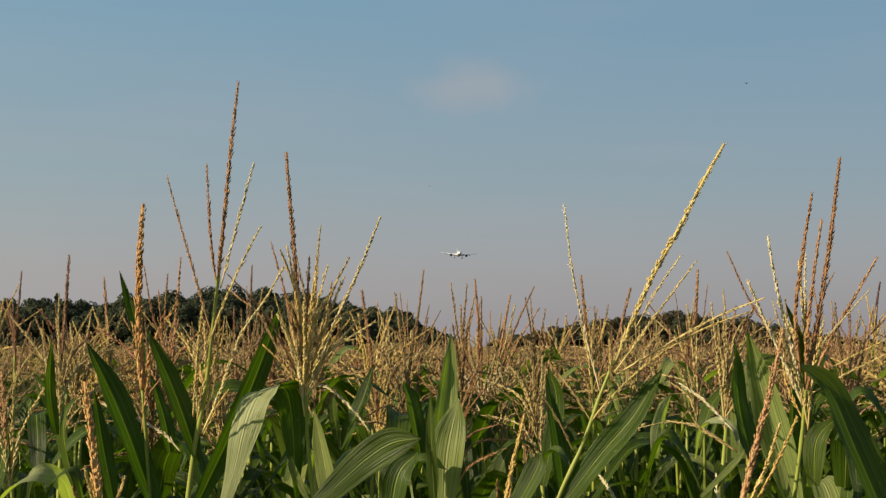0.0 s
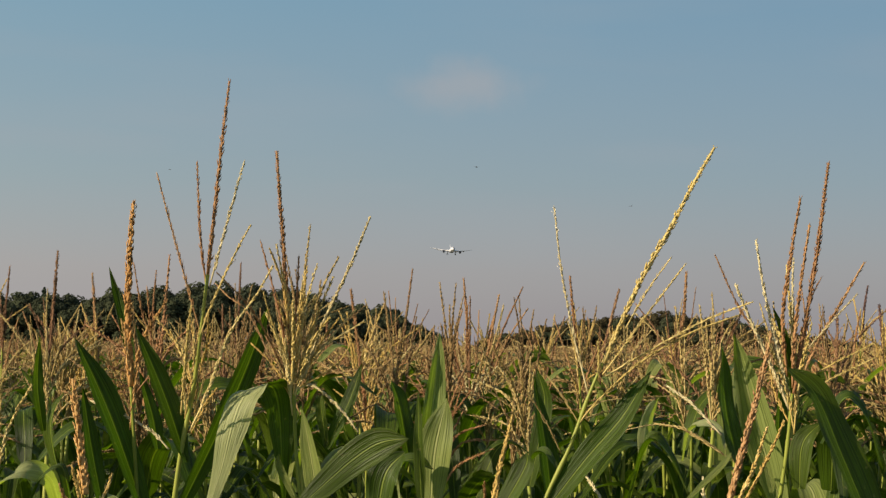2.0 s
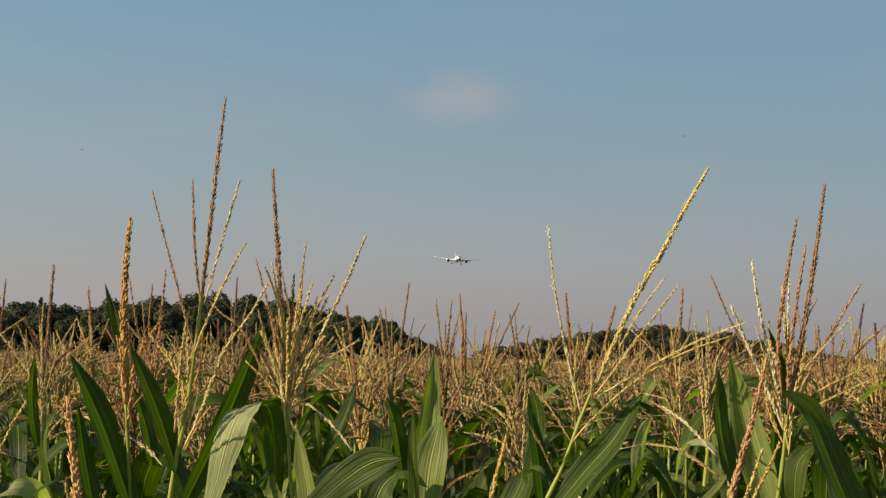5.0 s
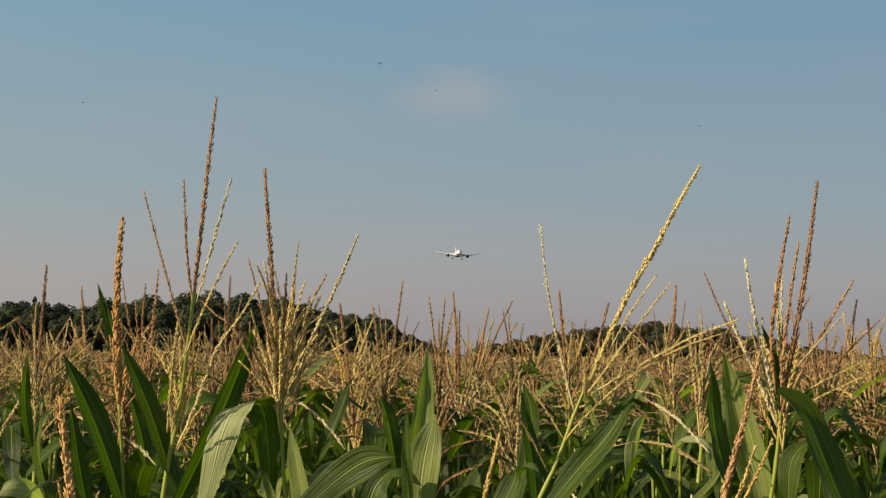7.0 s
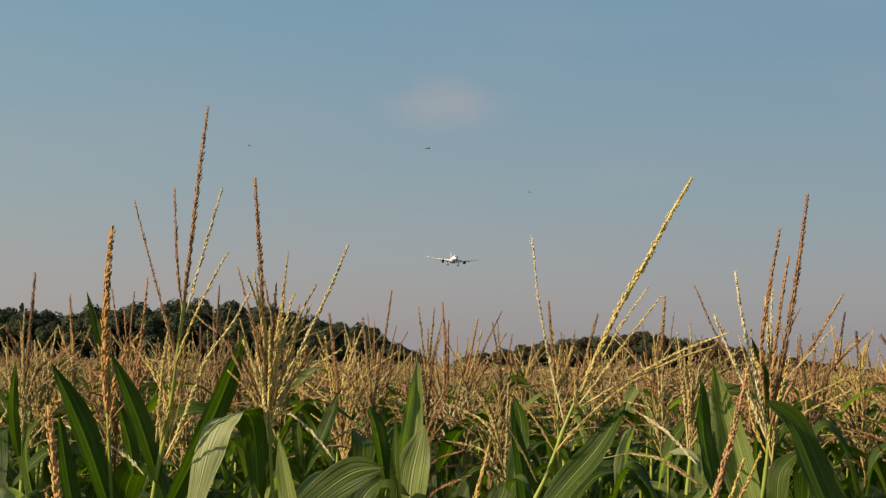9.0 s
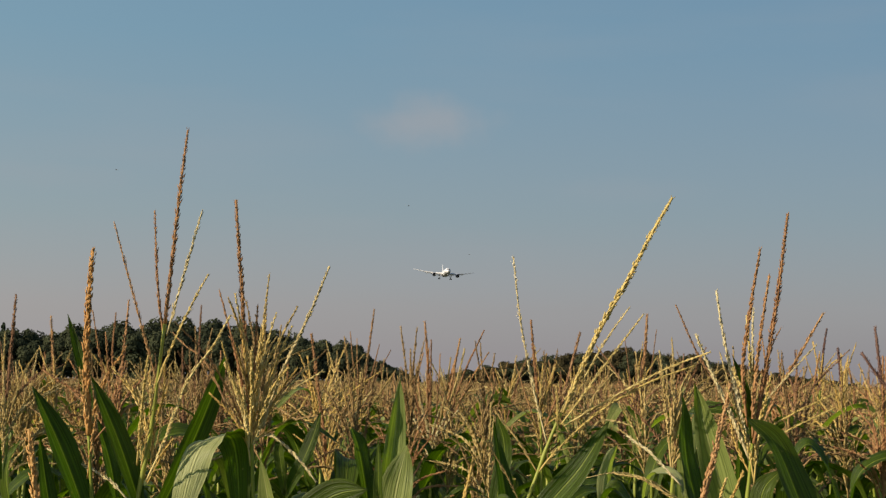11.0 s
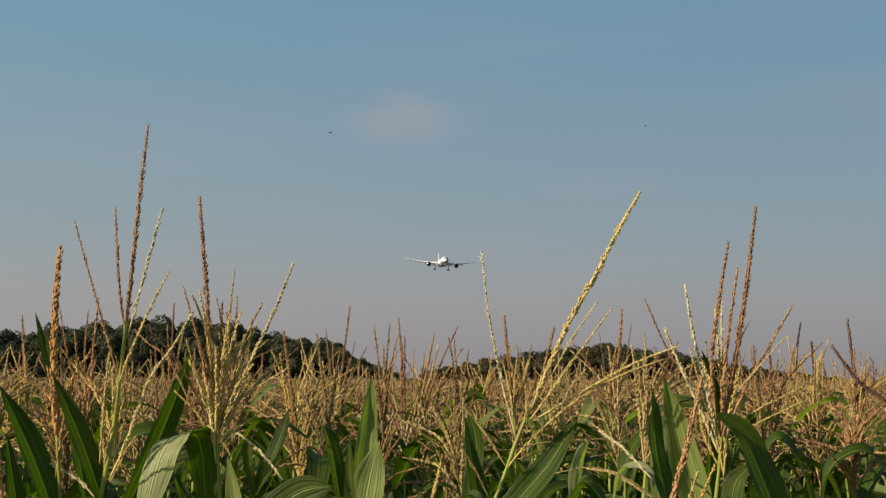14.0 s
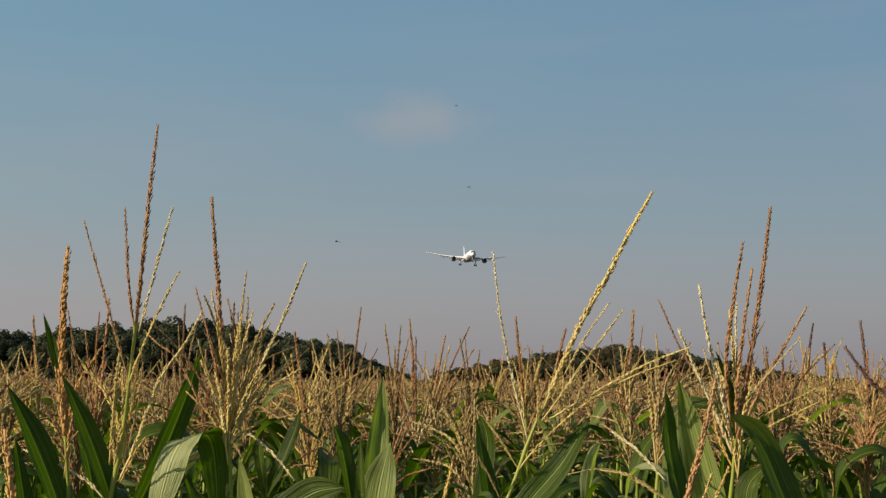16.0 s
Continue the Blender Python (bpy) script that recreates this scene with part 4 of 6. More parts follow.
hero_branch(t, HUSK_YELLOW, 0.0083, [(0.098, 0.000, 1.621), (0.122, -0.006, 1.673), (0.139, -0.015, 1.720), (0.162, -0.026, 1.775), (0.197, -0.037, 1.823), (0.224, -0.050, 1.869)])
hero_branch(t, HUSK_YELLOW, 0.0083, [(0.084, 0.000, 1.645), (0.091, -0.017, 1.712), (0.098, -0.041, 1.762), (0.108, -0.070, 1.808)])
hero_branch(t, HUSK_GOLD, 0.0056, [(0.113, 0.000, 1.720), (0.126, -0.032, 1.754), (0.134, -0.078, 1.795)])
hero_branch(t, HUSK_BROWN, 0.0046, [(0.218, 0.000, 1.728), (0.198, 0.009, 1.771), (0.174, 0.022, 1.807), (0.148, 0.037, 1.824), (0.124, 0.054, 1.846)])
hero_branch(t, HUSK_GOLD, 0.0056, [(0.090, 0.000, 1.639), (0.103, -0.016, 1.712), (0.115, -0.039, 1.775)])
hero_branch(t, HUSK_GOLD, 0.0056, [(0.100, 0.000, 1.618), (0.128, -0.029, 1.666), (0.148, -0.073, 1.688)])
hero_tuft(t, HUSK_GOLD, 3, (0.104, 0.000, 1.690), 412)
hero_branch(t, HUSK_YELLOW, 0.0043, [(0.090, 0.020, 1.617), (0.085, 0.020, 1.685), (0.085, 0.030, 1.745), (0.090, 0.040, 1.797)])
hero_branch(t, HUSK_TAN, 0.0043, [(0.097, 0.020, 1.617), (0.111, 0.020, 1.685), (0.121, 0.030, 1.745), (0.124, 0.040, 1.797)])
hero_anther(t, (0.158, 0.000, 1.881))
hero_anther(t, (0.160, 0.000, 1.883))
hero_leaf(p, LEAF, 0.036, (-0.68, -0.68, -0.27), [(0.094, 0.000, 1.574), (0.057, 0.000, 1.677), (0.011, 0.000, 1.780)], 0.40, 0.25)
hero_leaf(p, LEAF, 0.043, (-0.76, -0.56, 0.31), [(0.035, 0.320, 1.474), (0.107, 0.320, 1.628), (0.152, 0.320, 1.740), (0.177, 0.320, 1.818)], 0.40, 0.50)
hero_leaf(p, LEAF_PALE, 0.020, (-0.89, 0.34, 0.31), [(0.107, 0.350, 1.636), (0.136, 0.350, 1.715), (0.162, 0.350, 1.792)], 0.40, 0.50)
p = hero_plant("maize plant with dark brown tassel spike above a folded broad leaf", (-0.135, 2.300), [(-0.064, 0.000, 1.502), (-0.073, 0.000, 1.588), (-0.078, 0.000, 1.675), (-0.079, 0.000, 1.688)])
t = hero_spike(p, HUSK_BROWN, 0.0123, [(-0.079, 0.000, 1.688), (-0.089, 0.000, 1.798), (-0.101, 0.000, 1.939), (-0.111, 0.000, 2.055)])
hero_branch(t, HUSK_CREAM, 0.0088, [(-0.062, 0.000, 1.700), (-0.043, -0.018, 1.758), (-0.020, -0.044, 1.810), (0.012, -0.075, 1.875), (0.042, -0.109, 1.944)])
hero_branch(t, HUSK_TAN, 0.0076, [(-0.069, 0.000, 1.719), (-0.039, -0.014, 1.828), (-0.009, -0.035, 1.888)])
hero_branch(t, HUSK_TAN, 0.0071, [(-0.074, 0.000, 1.719), (-0.070, 0.022, 1.816), (-0.061, 0.054, 1.943)])
hero_branch(t, HUSK_BROWN, 0.0076, [(-0.079, 0.000, 1.728), (-0.076, -0.002, 1.815), (-0.073, -0.004, 1.890)])
hero_branch(t, HUSK_BROWN, 0.0072, [(-0.081, 0.000, 1.701), (-0.096, 0.005, 1.772), (-0.117, 0.013, 1.851), (-0.136, 0.022, 1.914)])
hero_branch(t, HUSK_BROWN, 0.0062, [(-0.084, 0.000, 1.688), (-0.113, -0.013, 1.754), (-0.144, -0.033, 1.808), (-0.193, -0.056, 1.861)])
hero_branch(t, HUSK_GOLD, 0.0057, [(-0.062, 0.000, 1.706), (-0.034, -0.021, 1.758), (-0.006, -0.052, 1.793)])
hero_branch(t, HUSK_YELLOW, 0.0095, [(-0.072, 0.000, 1.693), (-0.046, -0.036, 1.760), (-0.017, -0.089, 1.794)])
hero_branch(t, HUSK_CREAM, 0.0086, [(-0.075, 0.000, 1.684), (-0.048, -0.008, 1.689), (-0.008, -0.020, 1.659), (0.024, -0.034, 1.621)])
hero_branch(t, HUSK_YELLOW, 0.0095, [(-0.082, 0.000, 1.675), (-0.098, 0.016, 1.714), (-0.114, 0.039, 1.745)])
hero_branch(t, HUSK_GOLD, 0.0057, [(-0.083, 0.000, 1.671), (-0.111, 0.011, 1.719), (-0.149, 0.027, 1.754)])
hero_branch(t, HUSK_YELLOW, 0.0114, [(-0.081, 0.000, 1.684), (-0.077, -0.028, 1.754), (-0.075, -0.070, 1.818)])
hero_branch(t, HUSK_YELLOW, 0.0114, [(-0.082, 0.000, 1.680), (-0.093, 0.017, 1.736), (-0.106, 0.041, 1.785)])
hero_branch(t, HUSK_YELLOW, 0.0095, [(-0.075, 0.000, 1.684), (-0.060, 0.006, 1.736), (-0.044, 0.015, 1.798)])
hero_branch(t, HUSK_YELLOW, 0.0086, [(-0.077, 0.000, 1.693), (-0.068, -0.013, 1.763), (-0.060, -0.032, 1.849)])
hero_branch(t, HUSK_YELLOW, 0.0095, [(-0.082, 0.000, 1.675), (-0.085, -0.030, 1.719), (-0.085, -0.075, 1.762)])
hero_tuft(t, HUSK_YELLOW, 6, (-0.079, 0.000, 1.728), 886)
hero_tuft(t, HUSK_GOLD, 3, (-0.079, 0.000, 1.735), 311)
hero_branch(t, HUSK_GOLD, 0.0079, [(-0.085, -0.030, 1.784), (-0.094, -0.030, 1.841), (-0.106, -0.040, 1.877), (-0.114, -0.050, 1.899)])
hero_branch(t, HUSK_YELLOW, 0.0062, [(-0.075, 0.020, 1.683), (-0.051, 0.030, 1.727), (-0.019, 0.050, 1.772), (0.014, 0.070, 1.810)])
hero_branch(t, HUSK_YELLOW, 0.0062, [(-0.076, 0.000, 1.693), (-0.093, -0.020, 1.745), (-0.111, -0.030, 1.789), (-0.122, -0.050, 1.831)])
hero_branch(t, HUSK_GOLD, 0.0053, [(-0.074, 0.000, 1.684), (-0.034, -0.020, 1.706), (-0.005, -0.040, 1.728), (0.011, -0.050, 1.752)])
# sunlit half of the folded leaf, its gloss put into the colour
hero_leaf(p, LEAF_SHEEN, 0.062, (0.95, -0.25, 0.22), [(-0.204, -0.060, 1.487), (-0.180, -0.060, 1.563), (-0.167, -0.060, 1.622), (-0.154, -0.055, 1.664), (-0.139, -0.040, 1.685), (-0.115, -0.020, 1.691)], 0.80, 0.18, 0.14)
hero_leaf(p, LEAF, 0.049, (0.92, 0.35, 0.15), [(-0.127, -0.020, 1.690), (-0.110, 0.000, 1.684), (-0.102, 0.014, 1.649), (-0.097, 0.016, 1.587), (-0.091, 0.016, 1.496)], 0.30, 0.75, 0.25)
hero_leaf(p, LEAF_PALE, 0.034, (-0.92, 0.34, -0.18), [(-0.049, 0.200, 1.471), (-0.064, 0.200, 1.555), (-0.082, 0.200, 1.645)], 0.40, 0.50)
hero_leaf(p, LEAF, 0.051, (-0.62, -0.02, 0.78), [(-0.068, -0.100, 1.504), (-0.024, -0.100, 1.544), (0.021, -0.100, 1.584), (0.060, -0.110, 1.609), (0.104, -0.130, 1.618)], 0.66, 0.30, 0.05)
hero_leaf(p, LEAF, 0.027, (-0.87, 0.34, 0.36), [(-0.054, 0.400, 1.565), (-0.013, 0.400, 1.652), (0.009, 0.400, 1.719)], 0.40, 0.50)
hero_leaf(p, LEAF, 0.021, (-0.94, 0.34, -0.09), [(-0.054, 0.400, 1.570), (-0.065, 0.400, 1.642), (-0.063, 0.400, 1.662)], 0.40, 0.50)
hero_leaf(p, LEAF_PALE, 0.014, (-0.86, 0.34, -0.37), [(-0.065, 0.000, 1.502), (-0.096, 0.000, 1.562), (-0.100, 0.000, 1.584)], 0.40, 0.50)
p = hero_plant("maize plant with thick golden unbranched tassel spike", (-0.459, 2.560), [(-0.043, 0.000, 1.464), (-0.052, 0.000, 1.580), (-0.060, 0.000, 1.677)])
t = hero_spike(p, HUSK_ORANGE, 0.0187, [(-0.060, 0.000, 1.677), (-0.067, 0.000, 1.764), (-0.069, 0.000, 1.842), (-0.068, 0.000, 1.911), (-0.063, 0.000, 1.998)])
hero_branch(t, HUSK_BROWN, 0.0063, [(-0.050, 0.000, 1.667), (-0.014, -0.009, 1.725), (-0.039, -0.022, 1.803), (-0.053, -0.037, 1.889)])
hero_branch(t, HUSK_CREAM, 0.0085, [(0.008, 0.000, 1.570), (-0.022, 0.004, 1.599), (-0.073, 0.009, 1.628), (-0.133, 0.015, 1.652)])
hero_tuft(t, HUSK_ORANGE, 3, (-0.060, 0.000, 1.677), 942)
hero_leaf(p, LEAF, 0.048, (-0.70, -0.64, -0.30), [(-0.032, 0.000, 1.464), (-0.095, 0.000, 1.628), (-0.159, 0.000, 1.761)], 0.50, 0.50, 0.50)
hero_leaf(p, LEAF, 0.019, (-0.93, -0.30, -0.21), [(-0.076, 0.100, 1.674), (-0.083, 0.100, 1.734), (-0.104, 0.100, 1.816), (-0.125, 0.100, 1.889)], 0.50, 0.20)
hero_leaf(p, LEAF, 0.028, (-0.81, -0.56, -0.16), [(-0.080, -0.100, 1.475), (-0.104, -0.100, 1.586), (-0.120, -0.100, 1.679)], 0.40, 0.50)
hero_leaf(p, LEAF, 0.030, (-0.67, -0.72, -0.18), [(-0.048, 0.200, 1.556), (-0.060, 0.200, 1.619), (-0.087, 0.200, 1.702)], 0.40, 0.50)
hero_leaf(p, LEAF, 0.028, (-0.94, 0.34, 0.07), [(-0.132, 0.300, 1.549), (-0.177, 0.300, 1.668), (-0.123, 0.300, 1.679)], 0.40, 0.50)
p = hero_plant("leaning maize plant with yellow tassel and long arching branches", (0.021, 2.320), [(0.150, 0.000, 1.491), (0.196, 0.000, 1.596), (0.225, 0.000, 1.675), (0.247, 0.000, 1.728)])
t = hero_spike(p, HUSK_YELLOW, 0.0134, [(0.249, 0.000, 1.728), (0.267, 0.000, 1.770), (0.304, 0.000, 1.852), (0.354, 0.000, 1.942), (0.388, 0.000, 2.008), (0.424, 0.000, 2.071)])
hero_branch(t, HUSK_YELLOW, 0.0062, [(0.247, 0.000, 1.710), (0.264, -0.022, 1.736), (0.314, -0.053, 1.810), (0.362, -0.091, 1.880)])
hero_branch(t, HUSK_YELLOW, 0.0048, [(0.282, 0.000, 1.781), (0.314, -0.026, 1.842), (0.345, -0.064, 1.892)])
hero_branch(t, HUSK_YELLOW, 0.0067, [(0.252, 0.000, 1.708), (0.327, -0.023, 1.754), (0.400, -0.057, 1.797), (0.463, -0.097, 1.824)])
hero_branch(t, HUSK_YELLOW, 0.0077, [(0.207, 0.000, 1.629), (0.236, -0.008, 1.666), (0.301, -0.019, 1.728), (0.378, -0.032, 1.776), (0.450, -0.047, 1.804)])
hero_branch(t, HUSK_CREAM, 0.0067, [(0.225, 0.000, 1.679), (0.203, 0.012, 1.772), (0.185, 0.028, 1.871), (0.174, 0.048, 1.977)])
hero_branch(t, HUSK_YELLOW, 0.0058, [(0.241, 0.000, 1.701), (0.241, -0.004, 1.728), (0.239, -0.009, 1.763)])
hero_branch(t, HUSK_CREAM, 0.0105, [(0.259, 0.000, 1.495), (0.243, 0.028, 1.523), (0.228, 0.070, 1.548)])
hero_branch(t, HUSK_TAN, 0.0048, [(0.210, 0.000, 1.635), (0.181, 0.025, 1.683), (0.148, 0.061, 1.727)])
hero_branch(t, HUSK_TAN, 0.0048, [(0.183, 0.000, 1.587), (0.155, -0.026, 1.641), (0.114, -0.064, 1.702)])
hero_anther(t, (0.169, 0.000, 1.964))
hero_anther(t, (0.172, 0.000, 1.959))
hero_anther(t, (0.176, 0.000, 1.939))
hero_anther(t, (0.174, 0.000, 1.942))
hero_anther(t, (0.171, 0.000, 1.971))
hero_anther(t, (0.178, 0.000, 1.878))
hero_leaf(p, LEAF, 0.041, (-0.76, 0.30, 0.57), [(0.150, 0.000, 1.486), (0.223, 0.000, 1.580), (0.278, 0.000, 1.644), (0.323, 0.000, 1.717)], 0.50, 0.60, 0.40)
hero_leaf(p, LEAF, 0.045, (-0.76, -0.64, -0.10), [(0.218, 0.600, 1.424), (0.208, 0.600, 1.534), (0.181, 0.600, 1.700)], 0.40, 0.50)
hero_leaf(p, LEAF, 0.036, (-0.94, 0.34, 0.05), [(0.188, 0.800, 1.460), (0.218, 0.800, 1.625), (0.201, 0.800, 1.708)], 0.40, 0.50)
hero_branch(t, HUSK_TAN, 0.0028, [(0.240, 0.300, 1.643), (0.289, 0.300, 1.659), (0.344, 0.300, 1.665), (0.409, 0.300, 1.667), (0.449, 0.300, 1.653)])
hero_branch(t, HUSK_TAN, 0.0036, [(0.324, 0.300, 1.608), (0.384, 0.300, 1.618), (0.438, 0.300, 1.605), (0.478, 0.300, 1.581), (0.505, 0.300, 1.561)])
# two drooping leaves that catch the sun, brightness painted into their colour
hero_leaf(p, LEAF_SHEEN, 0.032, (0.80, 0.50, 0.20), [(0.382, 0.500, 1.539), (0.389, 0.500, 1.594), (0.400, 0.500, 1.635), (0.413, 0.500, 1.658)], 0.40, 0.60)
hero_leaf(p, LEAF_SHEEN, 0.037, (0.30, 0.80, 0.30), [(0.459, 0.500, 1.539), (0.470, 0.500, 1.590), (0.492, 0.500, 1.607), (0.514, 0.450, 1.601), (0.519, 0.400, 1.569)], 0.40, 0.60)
hero_leaf(p, LEAF, 0.039, (0.30, 0.85, 0.20), [(0.146, 0.500, 1.446), (0.170, 0.500, 1.530), (0.193, 0.480, 1.553), (0.217, 0.450, 1.524)], 0.40, 0.60)
p = hero_plant("many-spiked maize plant with brown and cream tassel branches", (0.455, 2.300), [(0.084, 0.000, 1.493), (0.100, 0.000, 1.606), (0.107, 0.000, 1.684)])
t = hero_spike(p, HUSK_BROWN, 0.0118, [(0.110, 0.000, 1.684), (0.123, 0.000, 1.763), (0.148, 0.000, 1.904), (0.167, 0.000, 2.046)])
hero_branch(t, HUSK_BROWN, 0.0105, [(0.100, 0.000, 1.710), (0.090, -0.014, 1.798), (0.098, -0.034, 1.893), (0.108, -0.058, 1.984)])
hero_branch(t, HUSK_RED, 0.0100, [(0.108, 0.000, 1.693), (0.108, -0.011, 1.763), (0.116, -0.027, 1.858), (0.125, -0.045, 1.944)])
hero_branch(t, HUSK_CREAM, 0.0076, [(0.112, 0.000, 1.728), (0.116, 0.030, 1.816), (0.129, 0.074, 1.900)])
hero_branch(t, HUSK_CREAM, 0.0095, [(0.104, 0.000, 1.667), (0.086, -0.002, 1.745), (0.062, -0.006, 1.850), (0.050, -0.010, 1.922)])
hero_branch(t, HUSK_DARK, 0.0067, [(0.102, 0.000, 1.662), (0.063, 0.005, 1.758), (0.024, 0.012, 1.825), (-0.008, 0.020, 1.900)])
hero_branch(t, HUSK_CREAM, 0.0115, [(0.104, 0.000, 1.658), (0.067, -0.008, 1.741), (0.039, -0.019, 1.797), (0.013, -0.032, 1.852)])
hero_branch(t, HUSK_BROWN, 0.0095, [(0.119, 0.000, 1.701), (0.146, -0.007, 1.763), (0.179, -0.018, 1.824), (0.213, -0.031, 1.888)])
hero_branch(t, HUSK_CREAM, 0.0048, [(0.121, 0.000, 1.741), (0.170, -0.020, 1.802), (0.197, -0.048, 1.838)])
hero_branch(t, HUSK_BROWN, 0.0048, [(0.121, 0.000, 1.745), (0.133, -0.010, 1.824), (0.148, -0.024, 1.864)])
hero_branch(t, HUSK_YELLOW, 0.0052, [(0.116, 0.000, 1.701), (0.169, -0.018, 1.732), (0.223, -0.044, 1.763)])
hero_branch(t, HUSK_YELLOW, 0.0052, [(0.111, 0.000, 1.675), (0.160, -0.018, 1.706), (0.224, -0.043, 1.741)])
hero_branch(t, HUSK_TAN, 0.0057, [(0.098, 0.000, 1.693), (0.079, 0.026, 1.772), (0.072, 0.065, 1.826)])
hero_branch(t, HUSK_GOLD, 0.0076, [(0.102, 0.000, 1.640), (0.084, 0.012, 1.684), (0.079, 0.029, 1.727)])
hero_tuft(t, HUSK_YELLOW, 8, (0.110, 0.000, 1.700), 951)
hero_leaf(p, LEAF, 0.044, (-0.72, -0.68, -0.10), [(0.047, 0.100, 1.554), (0.024, 0.100, 1.654), (0.018, 0.100, 1.763)], 0.40, 0.50)
hero_leaf(p, LEAF_PALE, 0.052, (-0.95, 0.20, -0.26), [(0.101, 0.050, 1.505), (0.062, 0.050, 1.638), (0.027, 0.050, 1.778)], 0.40, 0.50, 0.70)
hero_leaf(p, LEAF, 0.065, (-0.70, -0.64, -0.31), [(0.212, -0.100, 1.463), (0.156, -0.100, 1.597), (0.117, -0.100, 1.687), (0.072, -0.100, 1.729)], 0.20, 0.90, 0.35)
hero_leaf(p, LEAF, 0.014, (-0.86, -0.48, -0.19), [(0.107, 0.000, 1.684), (0.097, 0.000, 1.763), (0.077, 0.000, 1.820)], 0.50, 0.25)
hero_leaf(p, LEAF, 0.042, (0.20, 0.80, 0.40), [(0.313, 0.600, 1.568), (0.353, 0.600, 1.654), (0.386, 0.600, 1.643), (0.428, 0.600, 1.546)], 0.40, 0.50)
hero_leaf(p, LEAF, 0.043, (-0.89, 0.34, 0.31), [(0.242, 0.500, 1.490), (0.249, 0.500, 1.574), (0.287, 0.500, 1.617)], 0.40, 0.50)
hero_leaf(p, LEAF, 0.036, (-0.69, -0.72, 0.09), [(0.133, 0.300, 1.508), (0.155, 0.300, 1.606), (0.158, 0.300, 1.705)], 0.40, 0.50)
p = hero_plant("maize plant with thick reddish-brown tassel spike", (0.284, 2.250), [(0.146, 0.000, 1.431), (0.161, 0.000, 1.490), (0.166, 0.000, 1.511)])
t = hero_spike(p, HUSK_RED, 0.0164, [(0.166, 0.000, 1.511), (0.192, 0.000, 1.609), (0.215, 0.000, 1.694), (0.234, 0.000, 1.777)])
hero_branch(t, HUSK_GOLD, 0.0102, [(0.171, 0.000, 1.499), (0.194, -0.043, 1.570), (0.203, -0.105, 1.640)])
hero_branch(t, HUSK_GOLD, 0.0102, [(0.177, 0.000, 1.494), (0.215, -0.026, 1.577), (0.238, -0.065, 1.648)])
hero_branch(t, HUSK_CREAM, 0.0102, [(0.156, 0.000, 1.486), (0.134, 0.007, 1.523), (0.132, 0.017, 1.558)])
hero_branch(t, HUSK_CREAM, 0.0074, [(0.157, 0.000, 1.622), (0.117, 0.013, 1.666), (0.079, 0.031, 1.695)])
hero_branch(t, HUSK_TAN, 0.0074, [(0.161, 0.000, 1.592), (0.104, 0.013, 1.628), (0.060, 0.032, 1.637)])
hero_leaf(p, LEAF, 0.043, (0.30, 0.80, 0.35), [(0.037, 0.200, 1.472), (0.073, 0.200, 1.589), (0.103, 0.200, 1.587), (0.144, 0.200, 1.504)], 0.40, 0.50)
hero_leaf(p, LEAF_PALE, 0.010, (-0.69, 0.34, 0.64), [(0.105, 0.000, 1.524), (0.157, 0.000, 1.575), (0.173, 0.000, 1.596)], 0.40, 0.50)
hero_leaf(p, LEAF_PALE, 0.012, (-0.91, 0.34, -0.24), [(0.241, 0.000, 1.507), (0.229, 0.000, 1.566), (0.217, 0.000, 1.600)], 0.40, 0.50)
p = hero_plant("maize plant with stout golden tassel at the field edge", (-0.541, 2.200), [(0.031, 0.000, 1.463), (0.034, 0.000, 1.512), (0.033, 0.000, 1.529)])
t = hero_spike(p, HUSK_ORANGE, 0.0189, [(0.033, 0.000, 1.529), (0.030, 0.000, 1.558), (0.019, 0.000, 1.629), (0.009, 0.000, 1.699)])
hero_branch(t, HUSK_GOLD, 0.0100, [(0.032, 0.000, 1.500), (0.023, -0.011, 1.538), (0.018, -0.028, 1.573)])
hero_branch(t, HUSK_GOLD, 0.0091, [(0.034, 0.000, 1.500), (0.026, 0.003, 1.529), (0.018, 0.007, 1.557)])
hero_branch(t, HUSK_GOLD, 0.0091, [(0.046, 0.000, 1.496), (0.059, 0.005, 1.529), (0.069, 0.012, 1.559)])
hero_branch(t, HUSK_RED, 0.0100, [(0.027, 0.000, 1.492), (0.010, -0.026, 1.523), (0.009, -0.063, 1.550)])
# arching leaf, whitish sheen on top painted as its base colour
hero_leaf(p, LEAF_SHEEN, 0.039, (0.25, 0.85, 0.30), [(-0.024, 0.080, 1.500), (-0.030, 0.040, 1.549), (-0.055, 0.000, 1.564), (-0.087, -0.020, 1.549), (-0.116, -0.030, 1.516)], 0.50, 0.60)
hero_leaf(p, LEAF, 0.022, (0.30, 0.80, 0.40), [(0.012, 0.000, 1.512), (-0.004, 0.000, 1.570), (-0.035, 0.000, 1.554), (-0.055, 0.000, 1.508)], 0.40, 0.50)
hero_leaf(p, LEAF, 0.022, (-0.82, -0.56, -0.05), [(-0.162, 0.500, 1.591), (-0.175, 0.500, 1.673), (-0.173, 0.500, 1.765)], 0.40, 0.50)
hero_leaf(p, LEAF, 0.035, (-0.70, 0.72, 0.01), [(-0.129, 0.500, 1.499), (-0.149, 0.500, 1.601), (-0.127, 0.500, 1.662)], 0.40, 0.50)
p = hero_plant("maize plant with dark reddish tassel spike", (-0.606, 2.300), [(-0.055, 0.000, 1.467), (-0.060, 0.000, 1.528), (-0.063, 0.000, 1.545)])
